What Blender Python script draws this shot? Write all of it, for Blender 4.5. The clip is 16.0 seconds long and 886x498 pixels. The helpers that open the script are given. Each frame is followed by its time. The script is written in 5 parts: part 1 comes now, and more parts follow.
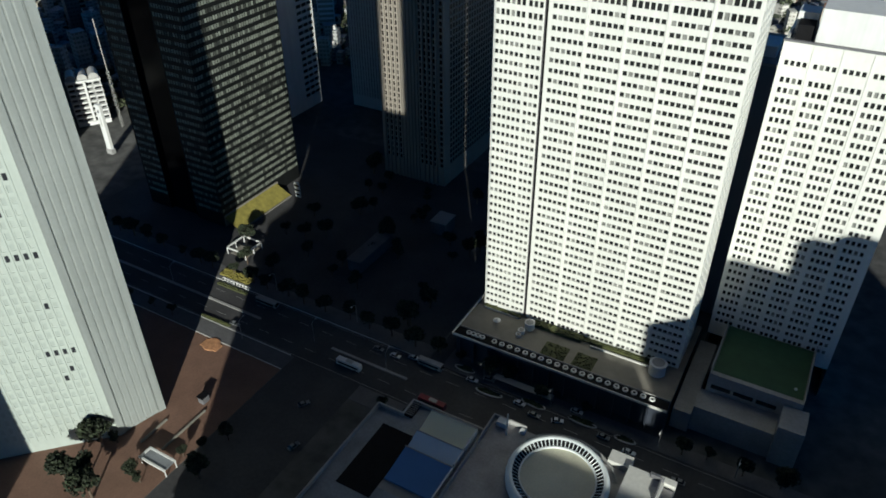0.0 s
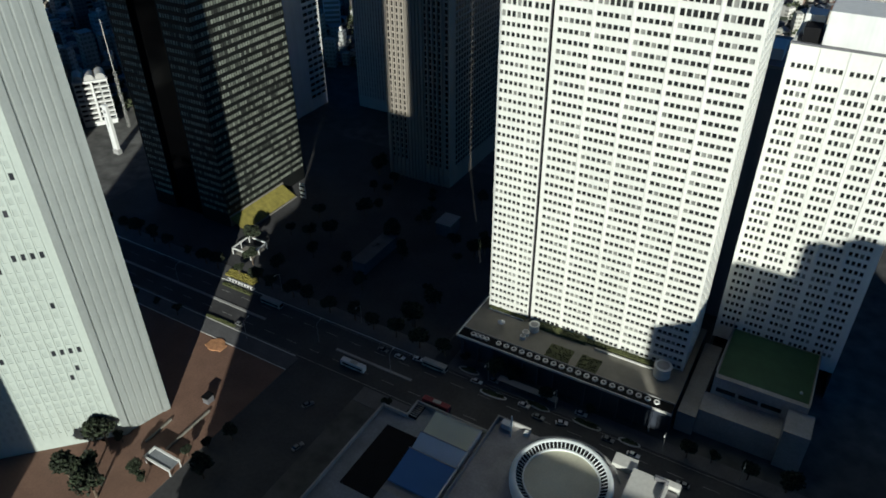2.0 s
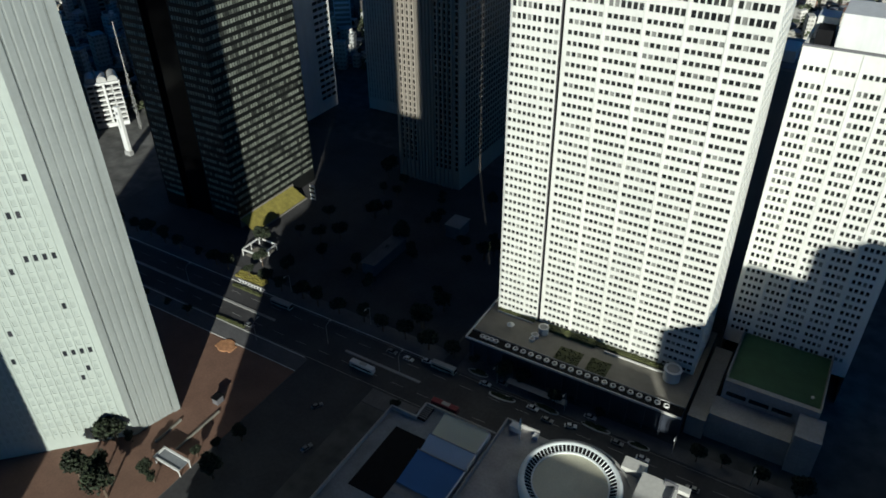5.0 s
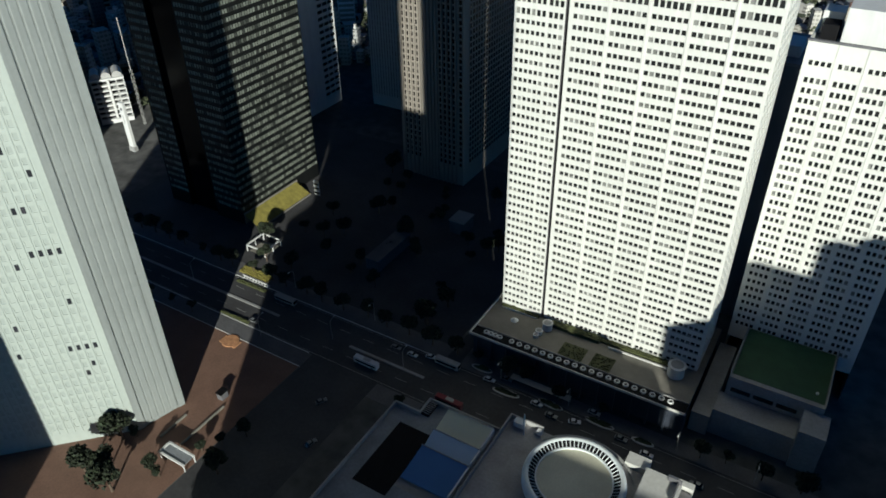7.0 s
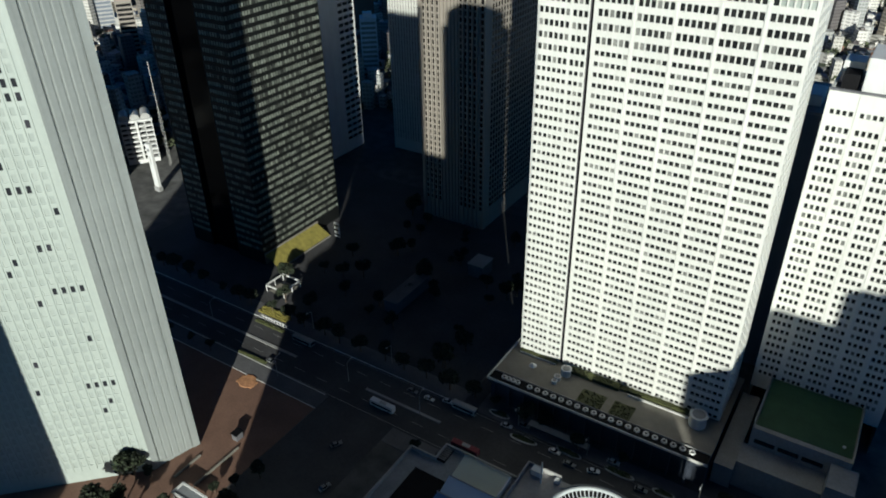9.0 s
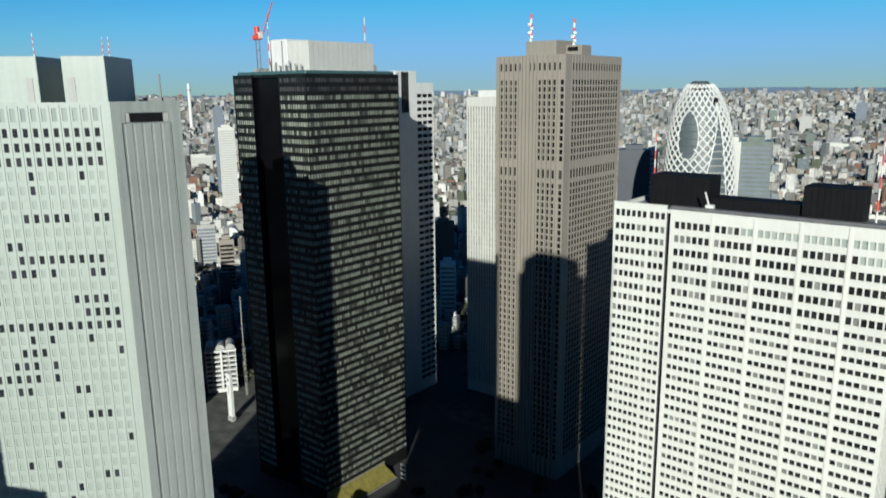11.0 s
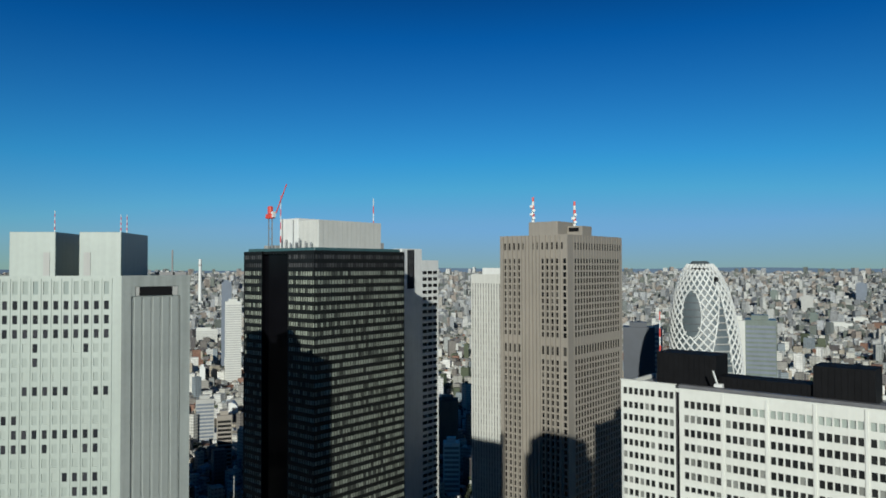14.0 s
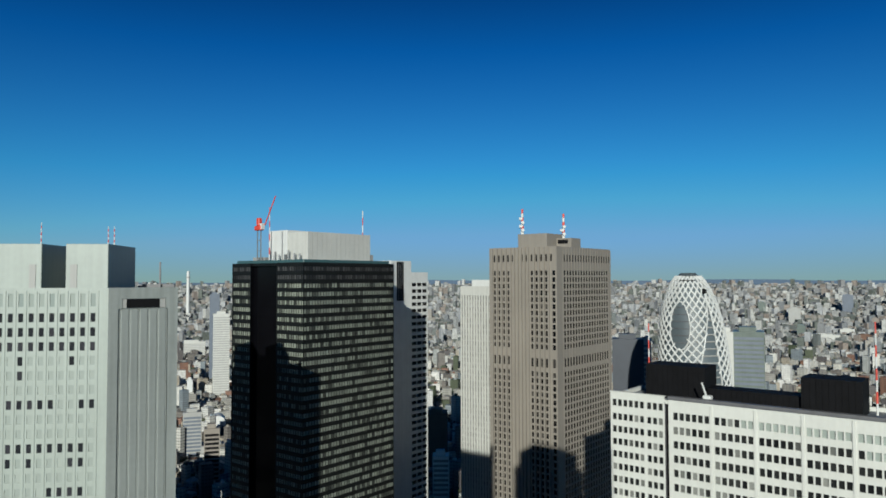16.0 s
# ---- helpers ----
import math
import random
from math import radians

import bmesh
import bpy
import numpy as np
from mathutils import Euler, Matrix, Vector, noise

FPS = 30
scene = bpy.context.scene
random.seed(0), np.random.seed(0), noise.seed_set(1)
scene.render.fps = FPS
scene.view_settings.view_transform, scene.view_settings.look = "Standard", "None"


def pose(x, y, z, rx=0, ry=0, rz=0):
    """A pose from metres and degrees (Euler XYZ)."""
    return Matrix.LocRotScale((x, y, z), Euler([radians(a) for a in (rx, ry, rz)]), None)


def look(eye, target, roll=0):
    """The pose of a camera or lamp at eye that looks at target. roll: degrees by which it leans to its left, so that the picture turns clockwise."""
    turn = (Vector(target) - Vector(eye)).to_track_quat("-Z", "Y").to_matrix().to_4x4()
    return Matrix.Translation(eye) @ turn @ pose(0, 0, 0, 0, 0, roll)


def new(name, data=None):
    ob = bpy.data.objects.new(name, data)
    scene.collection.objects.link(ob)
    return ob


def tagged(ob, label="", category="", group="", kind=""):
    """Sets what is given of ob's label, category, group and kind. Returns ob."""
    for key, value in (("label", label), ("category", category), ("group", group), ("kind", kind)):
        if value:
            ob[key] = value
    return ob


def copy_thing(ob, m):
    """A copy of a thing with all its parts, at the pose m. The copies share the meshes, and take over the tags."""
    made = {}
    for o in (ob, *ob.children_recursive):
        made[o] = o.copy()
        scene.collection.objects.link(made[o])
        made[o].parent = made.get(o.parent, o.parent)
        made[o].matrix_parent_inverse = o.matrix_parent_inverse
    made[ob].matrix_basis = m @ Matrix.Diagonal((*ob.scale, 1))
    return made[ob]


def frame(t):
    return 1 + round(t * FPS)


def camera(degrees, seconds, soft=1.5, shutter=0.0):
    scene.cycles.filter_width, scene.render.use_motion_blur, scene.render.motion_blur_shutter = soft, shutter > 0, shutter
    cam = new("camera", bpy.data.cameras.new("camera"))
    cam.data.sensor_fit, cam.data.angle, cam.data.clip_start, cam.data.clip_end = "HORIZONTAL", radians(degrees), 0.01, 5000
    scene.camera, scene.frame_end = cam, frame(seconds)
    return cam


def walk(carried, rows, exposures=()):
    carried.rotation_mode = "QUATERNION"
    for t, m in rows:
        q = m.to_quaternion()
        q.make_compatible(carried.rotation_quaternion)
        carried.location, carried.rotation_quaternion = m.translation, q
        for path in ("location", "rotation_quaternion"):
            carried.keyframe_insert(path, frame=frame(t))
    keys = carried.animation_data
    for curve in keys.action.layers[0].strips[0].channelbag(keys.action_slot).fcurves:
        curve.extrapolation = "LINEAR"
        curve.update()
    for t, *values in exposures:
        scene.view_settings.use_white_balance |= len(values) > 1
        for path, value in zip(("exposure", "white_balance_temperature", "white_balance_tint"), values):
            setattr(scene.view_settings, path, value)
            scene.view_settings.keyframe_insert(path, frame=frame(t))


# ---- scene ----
cam = camera(62.71, 16.0, soft=1.7, shutter=0.3)


def aim(yaw, pitch, roll):
    """The eye stands at the observation deck window; yaw from the street grid."""
    a, b = radians(yaw + 120), radians(pitch)
    return look(EYE, (EYE[0] + math.cos(a) * math.cos(b), EYE[1] + math.sin(a) * math.cos(b), EYE[2] + math.sin(b)), roll)


EYE = (0.0, 0.0, 202.0)
PATH = [
    (0.0, -0.00, -34.73, -0.52),
    (0.5, -0.04, -34.08, -0.14),
    (1.0, 0.11, -34.43, -0.06),
    (1.5, 0.38, -34.61, -0.44),
    (2.0, 0.46, -34.61, -0.52),
    (2.5, 0.69, -34.50, -0.48),
    (3.0, 0.89, -34.33, -0.69),
    (3.5, 1.10, -34.41, -0.62),
    (4.0, 1.13, -34.41, -0.66),
    (6.5, 1.70, -34.63, -0.99),
    (7.0, 1.74, -34.77, -1.01),
    (7.5, 1.95, -34.95, -1.10),
    (8.0, 1.89, -35.03, -0.93),
    (8.2, 1.86, -34.93, -0.95),
    (10.3, 8.75, -19.40, -1.30),
    (10.5, 9.37, -17.46, -1.28),
    (11.0, 9.28, -12.40, -0.66),
    (11.5, 10.30, -8.62, -0.77),
    (12.0, 9.58, -5.32, -0.55),
    (12.5, 9.79, -1.96, -0.84),
    (13.0, 9.34, 0.17, -0.16),
    (13.5, 10.00, 0.94, -0.64),
    (14.0, 9.53, 1.38, -0.14),
    (14.5, 9.19, 1.68, -0.24),
    (15.0, 8.99, 2.03, -0.12),
    (15.5, 9.15, 2.10, -0.27),
    (16.0, 8.69, 2.32, -0.16),
]
walk(cam, [(t, aim(*a)) for t, *a in PATH], [(0.0, 0.40, 6400, 2), (8.2, 0.40, 6400, 2), (10.3, 0.36, 6400, 2), (11.5, 0.22, 6400, 2), (12.5, 0.05, 6400, 2), (16.0, -0.09, 6400, 2)])

# ---- light ----
SUN_HEADING, SUN_HEIGHT = 121.2, 17.3   # way the light travels over the plan, height over the horizon
SKY_TINT = [(0.37, 0.58, 0.98, 1), (0.29, 0.60, 1.03, 1), (0.13, 0.57, 1.02, 1), (0.028, 0.33, 0.82, 1), (0.010, 0.13, 0.40, 1), (0.003, 0.03, 0.11, 1)]   # from the horizon up
world = bpy.data.worlds.new("sky")
scene.world = world
world.use_nodes = True
nt = world.node_tree
sky = nt.nodes.new("ShaderNodeTexSky")
sky.sky_type, sky.sun_disc = "NISHITA", False
sky.sun_elevation = radians(SUN_HEIGHT)
sky.sun_rotation = radians(90 - (SUN_HEADING + 180))
sky.altitude, sky.air_density, sky.dust_density, sky.ozone_density = 200, 1.0, 0.1, 1.5
back = nt.nodes["Background"]
back.inputs["Strength"].default_value = 0.0835
# clear winter air: pale blue near the horizon, deep blue higher up
ray_way = nt.nodes.new("ShaderNodeTexCoord")
split = nt.nodes.new("ShaderNodeSeparateXYZ")
nt.links.new(ray_way.outputs["Generated"], split.inputs[0])
tint = nt.nodes.new("ShaderNodeValToRGB")
e = tint.color_ramp.elements
e[0].position, e[0].color = 0.0, SKY_TINT[0]
e[1].position, e[1].color = 0.6, SKY_TINT[-1]
for where, c in zip((0.04, 0.14, 0.30, 0.42), SKY_TINT[1:-1]):
    e.new(where).color = c
nt.links.new(split.outputs["Z"], tint.inputs["Fac"])
cool = nt.nodes.new("ShaderNodeMixRGB")
cool.blend_type, cool.inputs[0].default_value = "MULTIPLY", 1.0
calm = nt.nodes.new("ShaderNodeVectorMath")   # thin winter air: little glare round the sun
calm.operation, calm.inputs[1].default_value = "MINIMUM", (8, 8, 8)
nt.links.new(sky.outputs["Color"], calm.inputs[0])
nt.links.new(calm.outputs["Vector"], cool.inputs[1])
nt.links.new(tint.outputs["Color"], cool.inputs[2])
nt.links.new(cool.outputs["Color"], back.inputs["Color"])
sun_data = bpy.data.lights.new("sun", "SUN")
sun_data.energy, sun_data.angle, sun_data.color = 5.0, radians(0.5), (1.0, 0.965, 0.90)
sun = new("sun", sun_data)
h = radians(SUN_HEADING)
sun.matrix_world = look((0, 0, 400), (math.cos(h) * 100, math.sin(h) * 100, 400 - 100 * math.tan(radians(SUN_HEIGHT))))


# ---- materials ----
def material(name, color, rough=0.7, metal=0.0, vary=0.12, grain=0.0, scale=0.2, bump=0.0, spec=0.5, per=None, spread=0.0, streak=0.0):
    """A surface with stains at a coarse scale, grain at a fine one, streaks down the wall, and a shift per piece."""
    m = bpy.data.materials.new(name)
    m.use_nodes = True
    n, l = m.node_tree.nodes, m.node_tree.links
    b = n["Principled BSDF"]
    b.inputs["Roughness"].default_value, b.inputs["Metallic"].default_value = rough, metal
    b.inputs["Specular IOR Level"].default_value = spec
    co = n.new("ShaderNodeTexCoord")
    val = None

    def noise_layer(sc, amount, stretch=None, detail=4):
        tex = n.new("ShaderNodeTexNoise")
        tex.inputs["Scale"].default_value, tex.inputs["Detail"].default_value = sc, detail
        src = co.outputs["Object"]
        if stretch:
            mp = n.new("ShaderNodeMapping")
            mp.inputs["Scale"].default_value = stretch
            l.new(src, mp.inputs["Vector"])
            src = mp.outputs["Vector"]
        l.new(src, tex.inputs["Vector"])
        mr = n.new("ShaderNodeMapRange")
        mr.inputs["From Min"].default_value, mr.inputs["From Max"].default_value = 0.3, 0.7
        mr.inputs["To Min"].default_value, mr.inputs["To Max"].default_value = 1 - amount, 1 + amount
        l.new(tex.outputs["Fac"], mr.inputs["Value"])
        return mr.outputs["Result"], tex.outputs["Fac"]

    def times(a, c):
        if a is None:
            return c
        k = n.new("ShaderNodeMath")
        k.operation = "MULTIPLY"
        l.new(a, k.inputs[0]), l.new(c, k.inputs[1])
        return k.outputs[0]

    fine = None
    if vary:
        val = times(val, noise_layer(scale, vary)[0])
    if grain:
        v, fine = noise_layer(scale * 12, grain)
        val = times(val, v)
    if streak:
        val = times(val, noise_layer(0.5, streak, (1.6, 1.6, 0.05), 3)[0])
    if per:
        if per == "object":
            r = n.new("ShaderNodeObjectInfo").outputs["Random"]
        else:
            r = n.new("ShaderNodeNewGeometry").outputs["Random Per Island"]
        mr = n.new("ShaderNodeMapRange")
        mr.inputs["To Min"].default_value, mr.inputs["To Max"].default_value = 1 - spread, 1 + spread
        l.new(r, mr.inputs["Value"])
        val = times(val, mr.outputs["Result"])
    if val is None:
        b.inputs["Base Color"].default_value = (*color, 1)
    else:
        mix = n.new("ShaderNodeVectorMath")
        mix.operation = "SCALE"
        mix.inputs[0].default_value = color
        l.new(val, mix.inputs["Scale"])
        l.new(mix.outputs["Vector"], b.inputs["Base Color"])
    if bump and fine is not None:
        bp = n.new("ShaderNodeBump")
        bp.inputs["Strength"].default_value, bp.inputs["Distance"].default_value = bump, 0.1
        l.new(fine, bp.inputs["Height"])
        l.new(bp.outputs["Normal"], b.inputs["Normal"])
    return m


def pane_material(name, per, dark, blind, share, rough=0.12):
    """Window panes: most show a dark room, a share of them drawn blinds."""
    m = bpy.data.materials.new(name)
    m.use_nodes = True
    n, l = m.node_tree.nodes, m.node_tree.links
    b = n["Principled BSDF"]
    b.inputs["Roughness"].default_value, b.inputs["Specular IOR Level"].default_value = rough, 0.3
    r = n.new("ShaderNodeObjectInfo").outputs["Random"] if per == "object" else n.new("ShaderNodeNewGeometry").outputs["Random Per Island"]
    ramp = n.new("ShaderNodeValToRGB")
    e = ramp.color_ramp.elements
    e[0].position, e[0].color = 0.0, (*dark, 1)
    e[1].position, e[1].color = 1.0, (*blind, 1)
    k = e.new(1 - share)
    k.color = (*[d * 0.92 + c * 0.08 for d, c in zip(dark, blind)], 1)
    k = e.new(min(0.999, 1 - share * 0.7))
    k.color = (*[d * 0.4 + c * 0.6 for d, c in zip(dark, blind)], 1)
    l.new(r, ramp.inputs["Fac"]), l.new(ramp.outputs["Color"], b.inputs["Base Color"])
    return m


M = {
    "keio": material("white_tile_cladding", (0.576, 0.58, 0.54), 0.55, vary=0.04, grain=0.03, scale=0.05, streak=0.03),
    "keio_band": material("grey_metal_coping", (0.115, 0.115, 0.122), 0.5, vary=0.15, scale=0.3),
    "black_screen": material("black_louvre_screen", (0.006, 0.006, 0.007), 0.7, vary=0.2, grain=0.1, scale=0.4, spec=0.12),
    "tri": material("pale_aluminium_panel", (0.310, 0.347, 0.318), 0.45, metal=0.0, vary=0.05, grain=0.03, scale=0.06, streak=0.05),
    # darker than the front panels, with stronger streaks down the wall
    "tri_side": material("darker_streaked_aluminium_panel", (0.233, 0.253, 0.243), 0.5, vary=0.06, grain=0.04, scale=0.08, streak=0.12),
    "white": material("white_painted_steel", (0.562, 0.569, 0.554), 0.5, vary=0.05, scale=0.2, streak=0.05),
    "dark_glass": material("black_curtain_wall", (0.009, 0.010, 0.010), 0.35, vary=0.2, scale=0.1, spec=0.18),
    "brown": material("beige_brown_cladding", (0.232, 0.208, 0.178), 0.6, vary=0.05, grain=0.03, scale=0.05, streak=0.05),
    "pale_tower": material("pale_concrete_tower", (0.475, 0.475, 0.446), 0.65, vary=0.05, grain=0.04, scale=0.08, streak=0.05),
    "navy": material("blue_grey_tower_cladding", (0.122, 0.144, 0.18), 0.45, vary=0.08, scale=0.08, streak=0.08),
    "concrete": material("grey_concrete", (0.259, 0.259, 0.252), 0.8, vary=0.15, grain=0.1, scale=0.1, bump=0.2),
    "roof": material("grey_roof_membrane", (0.187, 0.202, 0.216), 0.75, vary=0.22, grain=0.1, scale=0.12, bump=0.2),
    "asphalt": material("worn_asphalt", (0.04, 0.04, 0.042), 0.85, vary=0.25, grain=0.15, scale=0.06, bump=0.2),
    "paving": material("grey_paving", (0.0864, 0.0864, 0.09), 0.8, vary=0.2, grain=0.15, scale=0.15),
    "brick": material("reddish_brown_brick_paving", (0.14, 0.080, 0.056), 0.8, vary=0.14, grain=0.12, scale=0.12, per="island", spread=0.06),
    "mark": material("dull_white_road_paint", (0.26, 0.26, 0.25), 0.7, vary=0.25, scale=0.8),
    # leaf colour lowered to stand for the shadow over the plaza trees
    "leaf": material("shade_dark_evergreen_leaves", (0.013, 0.020, 0.008), 0.85, vary=0.4, scale=0.6, per="island", spread=0.5),
    "bark": material("bark", (0.09, 0.065, 0.045), 0.9, vary=0.2, scale=2),
    "green": material("green_artificial_turf", (0.0252, 0.072, 0.0324), 0.8, vary=0.15, grain=0.1, scale=0.2),
    "red": material("red_paint", (0.55, 0.06, 0.04), 0.45, vary=0.1, scale=1.0),
    "metal": material("grey_galvanised_metal", (0.302, 0.31, 0.317), 0.4, metal=0.6, vary=0.1, scale=0.6),
    "tmg": material("grey_granite_cladding", (0.227, 0.221, 0.211), 0.7, vary=0.1, grain=0.08, scale=0.1),
}
PANE = {
    "keio": [pane_material("guest_room_pane_" + p, p, (0.010, 0.011, 0.012), (0.22, 0.225, 0.21), 0.2) for p in ("object", "island")],
    "office": [pane_material("office_pane_" + p, p, (0.012, 0.012, 0.014), (0.144, 0.144, 0.137), 0.2) for p in ("object", "island")],
}


# ---- building blocks ----
def mesh_of(name, verts, faces, mat, smooth=False):
    me = bpy.data.meshes.new(name)
    me.from_pydata([tuple(v) for v in verts], [], faces)
    me.materials.append(mat)
    if smooth:
        me.polygons.foreach_set("use_smooth", [True] * len(me.polygons))
    me.update()
    return me


def put(name, me, parent=None, label=""):
    ob = new(name, me)
    if parent is not None:
        ob.parent = parent
    return tagged(ob, label)


def part(name, bm, mat, parent=None, label="", smooth=False):
    me = bpy.data.meshes.new(name)
    bm.to_mesh(me)
    bm.free()
    me.materials.append(mat)
    if smooth:
        me.polygons.foreach_set("use_smooth", [True] * len(me.polygons))
    return put(name, me, parent, label)


def thing(name, label, category, group="", at=(0, 0, 0)):
    ob = new(name)
    ob.location = at
    ob.empty_display_size = 1
    return tagged(ob, label, category, group)


def box(bm, x0, x1, y0, y1, z0, z1, bevel=0.0):
    made = bmesh.ops.create_cube(bm, size=1)["verts"]
    bmesh.ops.scale(bm, vec=(x1 - x0, y1 - y0, z1 - z0), verts=made)
    bmesh.ops.translate(bm, vec=((x0 + x1) / 2, (y0 + y1) / 2, (z0 + z1) / 2), verts=made)
    if bevel:
        edges = list({e for v in made for e in v.link_edges})
        bmesh.ops.bevel(bm, geom=edges, offset=bevel, segments=1, affect="EDGES")
    return bm


def boxes(*dims, bevel=0.0):
    bm = bmesh.new()
    for d in dims:
        box(bm, *d, bevel=bevel)
    return bm


def cyl(bm, x, y, z0, z1, r0, r1=None, n=12):
    made = bmesh.ops.create_cone(bm, cap_ends=True, segments=n, radius1=r0, radius2=r0 if r1 is None else r1, depth=z1 - z0)["verts"]
    bmesh.ops.translate(bm, vec=(x, y, (z0 + z1) / 2), verts=made)
    return bm


def bar(bm, a, b, r, n=6):
    """A round bar from a to b."""
    a, b = Vector(a), Vector(b)
    d = b - a
    m = Matrix.Translation((a + b) / 2) @ d.to_track_quat("Z", "Y").to_matrix().to_4x4()
    bmesh.ops.create_cone(bm, cap_ends=True, segments=n, radius1=r, radius2=r, depth=d.length, matrix=m)
    return bm


def bays(start, count, pitch, width, groups=0, gap=0.0):
    """Openings in a row: (from, to); after every so many comes a wider pier."""
    out, x = [], start
    for i in range(count):
        if groups and i and i % groups == 0:
            x += gap
        out.append((x, x + width))
        x += pitch
    return out


def facade(parent, p, q, z0, z1, cols, rows, wall, panes, depth=0.5, singles=300, wall_name="wall", skip=None, pane_name="window", alt=None):
    """A wall from p to q (its outside to the right of the way) with recessed windows."""
    p, q = Vector((*p, 0)), Vector((*q, 0))
    u = (q - p).normalized()
    wide = (q - p).length
    inward = Vector((-u.y, u.x, 0)) * depth
    xs = sorted({0.0, wide, *[c for a in cols for c in a]})
    zs = sorted({z0, z1, *[c for a in rows for c in a]})
    colset, rowset = {round(a, 3) for a, _ in cols}, {round(a, 3) for a, _ in rows}
    verts, faces, panes_at = [], [], []

    def at(x, z, deep=0.0):
        return p + u * x + Vector((0, 0, z)) + inward * deep

    def quad(a, b, c, d):
        k = len(verts)
        verts.extend((a, b, c, d))
        faces.append((k, k + 1, k + 2, k + 3))

    for iz in range(len(zs) - 1):
        a, b = zs[iz], zs[iz + 1]
        is_row = round(a, 3) in rowset
        run = None
        for ix in range(len(xs) - 1):
            x, y = xs[ix], xs[ix + 1]
            opening = is_row and round(x, 3) in colset and not (skip and skip(x, a))
            if opening:
                if run is not None:
                    quad(at(run, a), at(x, a), at(x, b), at(run, b))
                    run = None
                quad(at(x, a), at(y, a), at(y, a, 1), at(x, a, 1))
                quad(at(x, b, 1), at(y, b, 1), at(y, b), at(x, b))
                quad(at(x, a), at(x, a, 1), at(x, b, 1), at(x, b))
                quad(at(y, a, 1), at(y, a), at(y, b), at(y, b, 1))
                panes_at.append((x, y, a, b))
            elif run is None:
                run = x
        if run is not None:
            quad(at(run, a), at(wide, a), at(wide, b), at(run, b))
    put(wall_name, mesh_of(wall_name, verts, faces, wall), parent)
    # panes: the upper ones singly, the rest in one mesh
    panes_at.sort(key=lambda w: (-w[2], w[0]))
    one, rest = panes_at[:singles], panes_at[singles:]
    shared = {}
    for x, y, a, b in one:
        odd = bool(alt and alt[1](x, a))
        key = (round(y - x, 2), round(b - a, 2), odd)
        if key not in shared:
            w, hh = y - x, b - a
            shared[key] = mesh_of(pane_name, [Vector((0, 0, 0)), u * w, u * w + Vector((0, 0, hh)), Vector((0, 0, hh))], [(0, 1, 2, 3)], (alt[0] if odd else panes)[0])
        ob = put(pane_name, shared[key], parent)
        ob.location = at(x, a, 0.98)
    for odd in (False, True):
        verts, faces = [], []
        for x, y, a, b in rest:
            if bool(alt and alt[1](x, a)) == odd:
                quad(at(x, a, 0.98), at(y, a, 0.98), at(y, b, 0.98), at(x, b, 0.98))
        if faces:
            tagged(put("glazing", mesh_of("glazing", verts, faces, (alt[0] if odd else panes)[1]), parent), kind="stuff")


def shell(parent, poly, z0, z1, wall, skip=(), roof=None, name="wall"):
    """Plain walls on the sides of a plan that have no facade of their own, and the roof slab."""
    n = len(poly)
    verts, faces = [], []
    for i in range(n):
        if i in skip:
            continue
        a, b = poly[i], poly[(i + 1) % n]
        k = len(verts)
        verts += [(*a, z0), (*b, z0), (*b, z1), (*a, z1)]
        faces.append((k, k + 1, k + 2, k + 3))
    if faces:
        put(name, mesh_of(name, verts, faces, wall), parent)
    verts = [(*a, z1 - 1.2) for a in poly]
    put("roof", mesh_of("roof", verts, [tuple(range(n))], roof or M["roof"]), parent)
    # the parapet's inner side and cap
    c = (sum(a[0] for a in poly) / n, sum(a[1] for a in poly) / n)
    inner = []
    for a in poly:
        d = Vector((c[0] - a[0], c[1] - a[1])).normalized() * 0.9
        inner.append((a[0] + d.x, a[1] + d.y))
    verts = [(*a, z1) for a in poly] + [(*a, z1) for a in inner] + [(*a, z1 - 1.2) for a in inner]
    faces = []
    for i in range(n):
        j = (i + 1) % n
        faces += [(i, j, n + j, n + i), (n + i, n + j, 2 * n + j, 2 * n + i)]
    put("parapet", mesh_of("parapet", verts, faces, wall), parent)


def rect(x0, x1, y0, y1):
    return [(x0, y0), (x1, y0), (x1, y1), (x0, y1)]


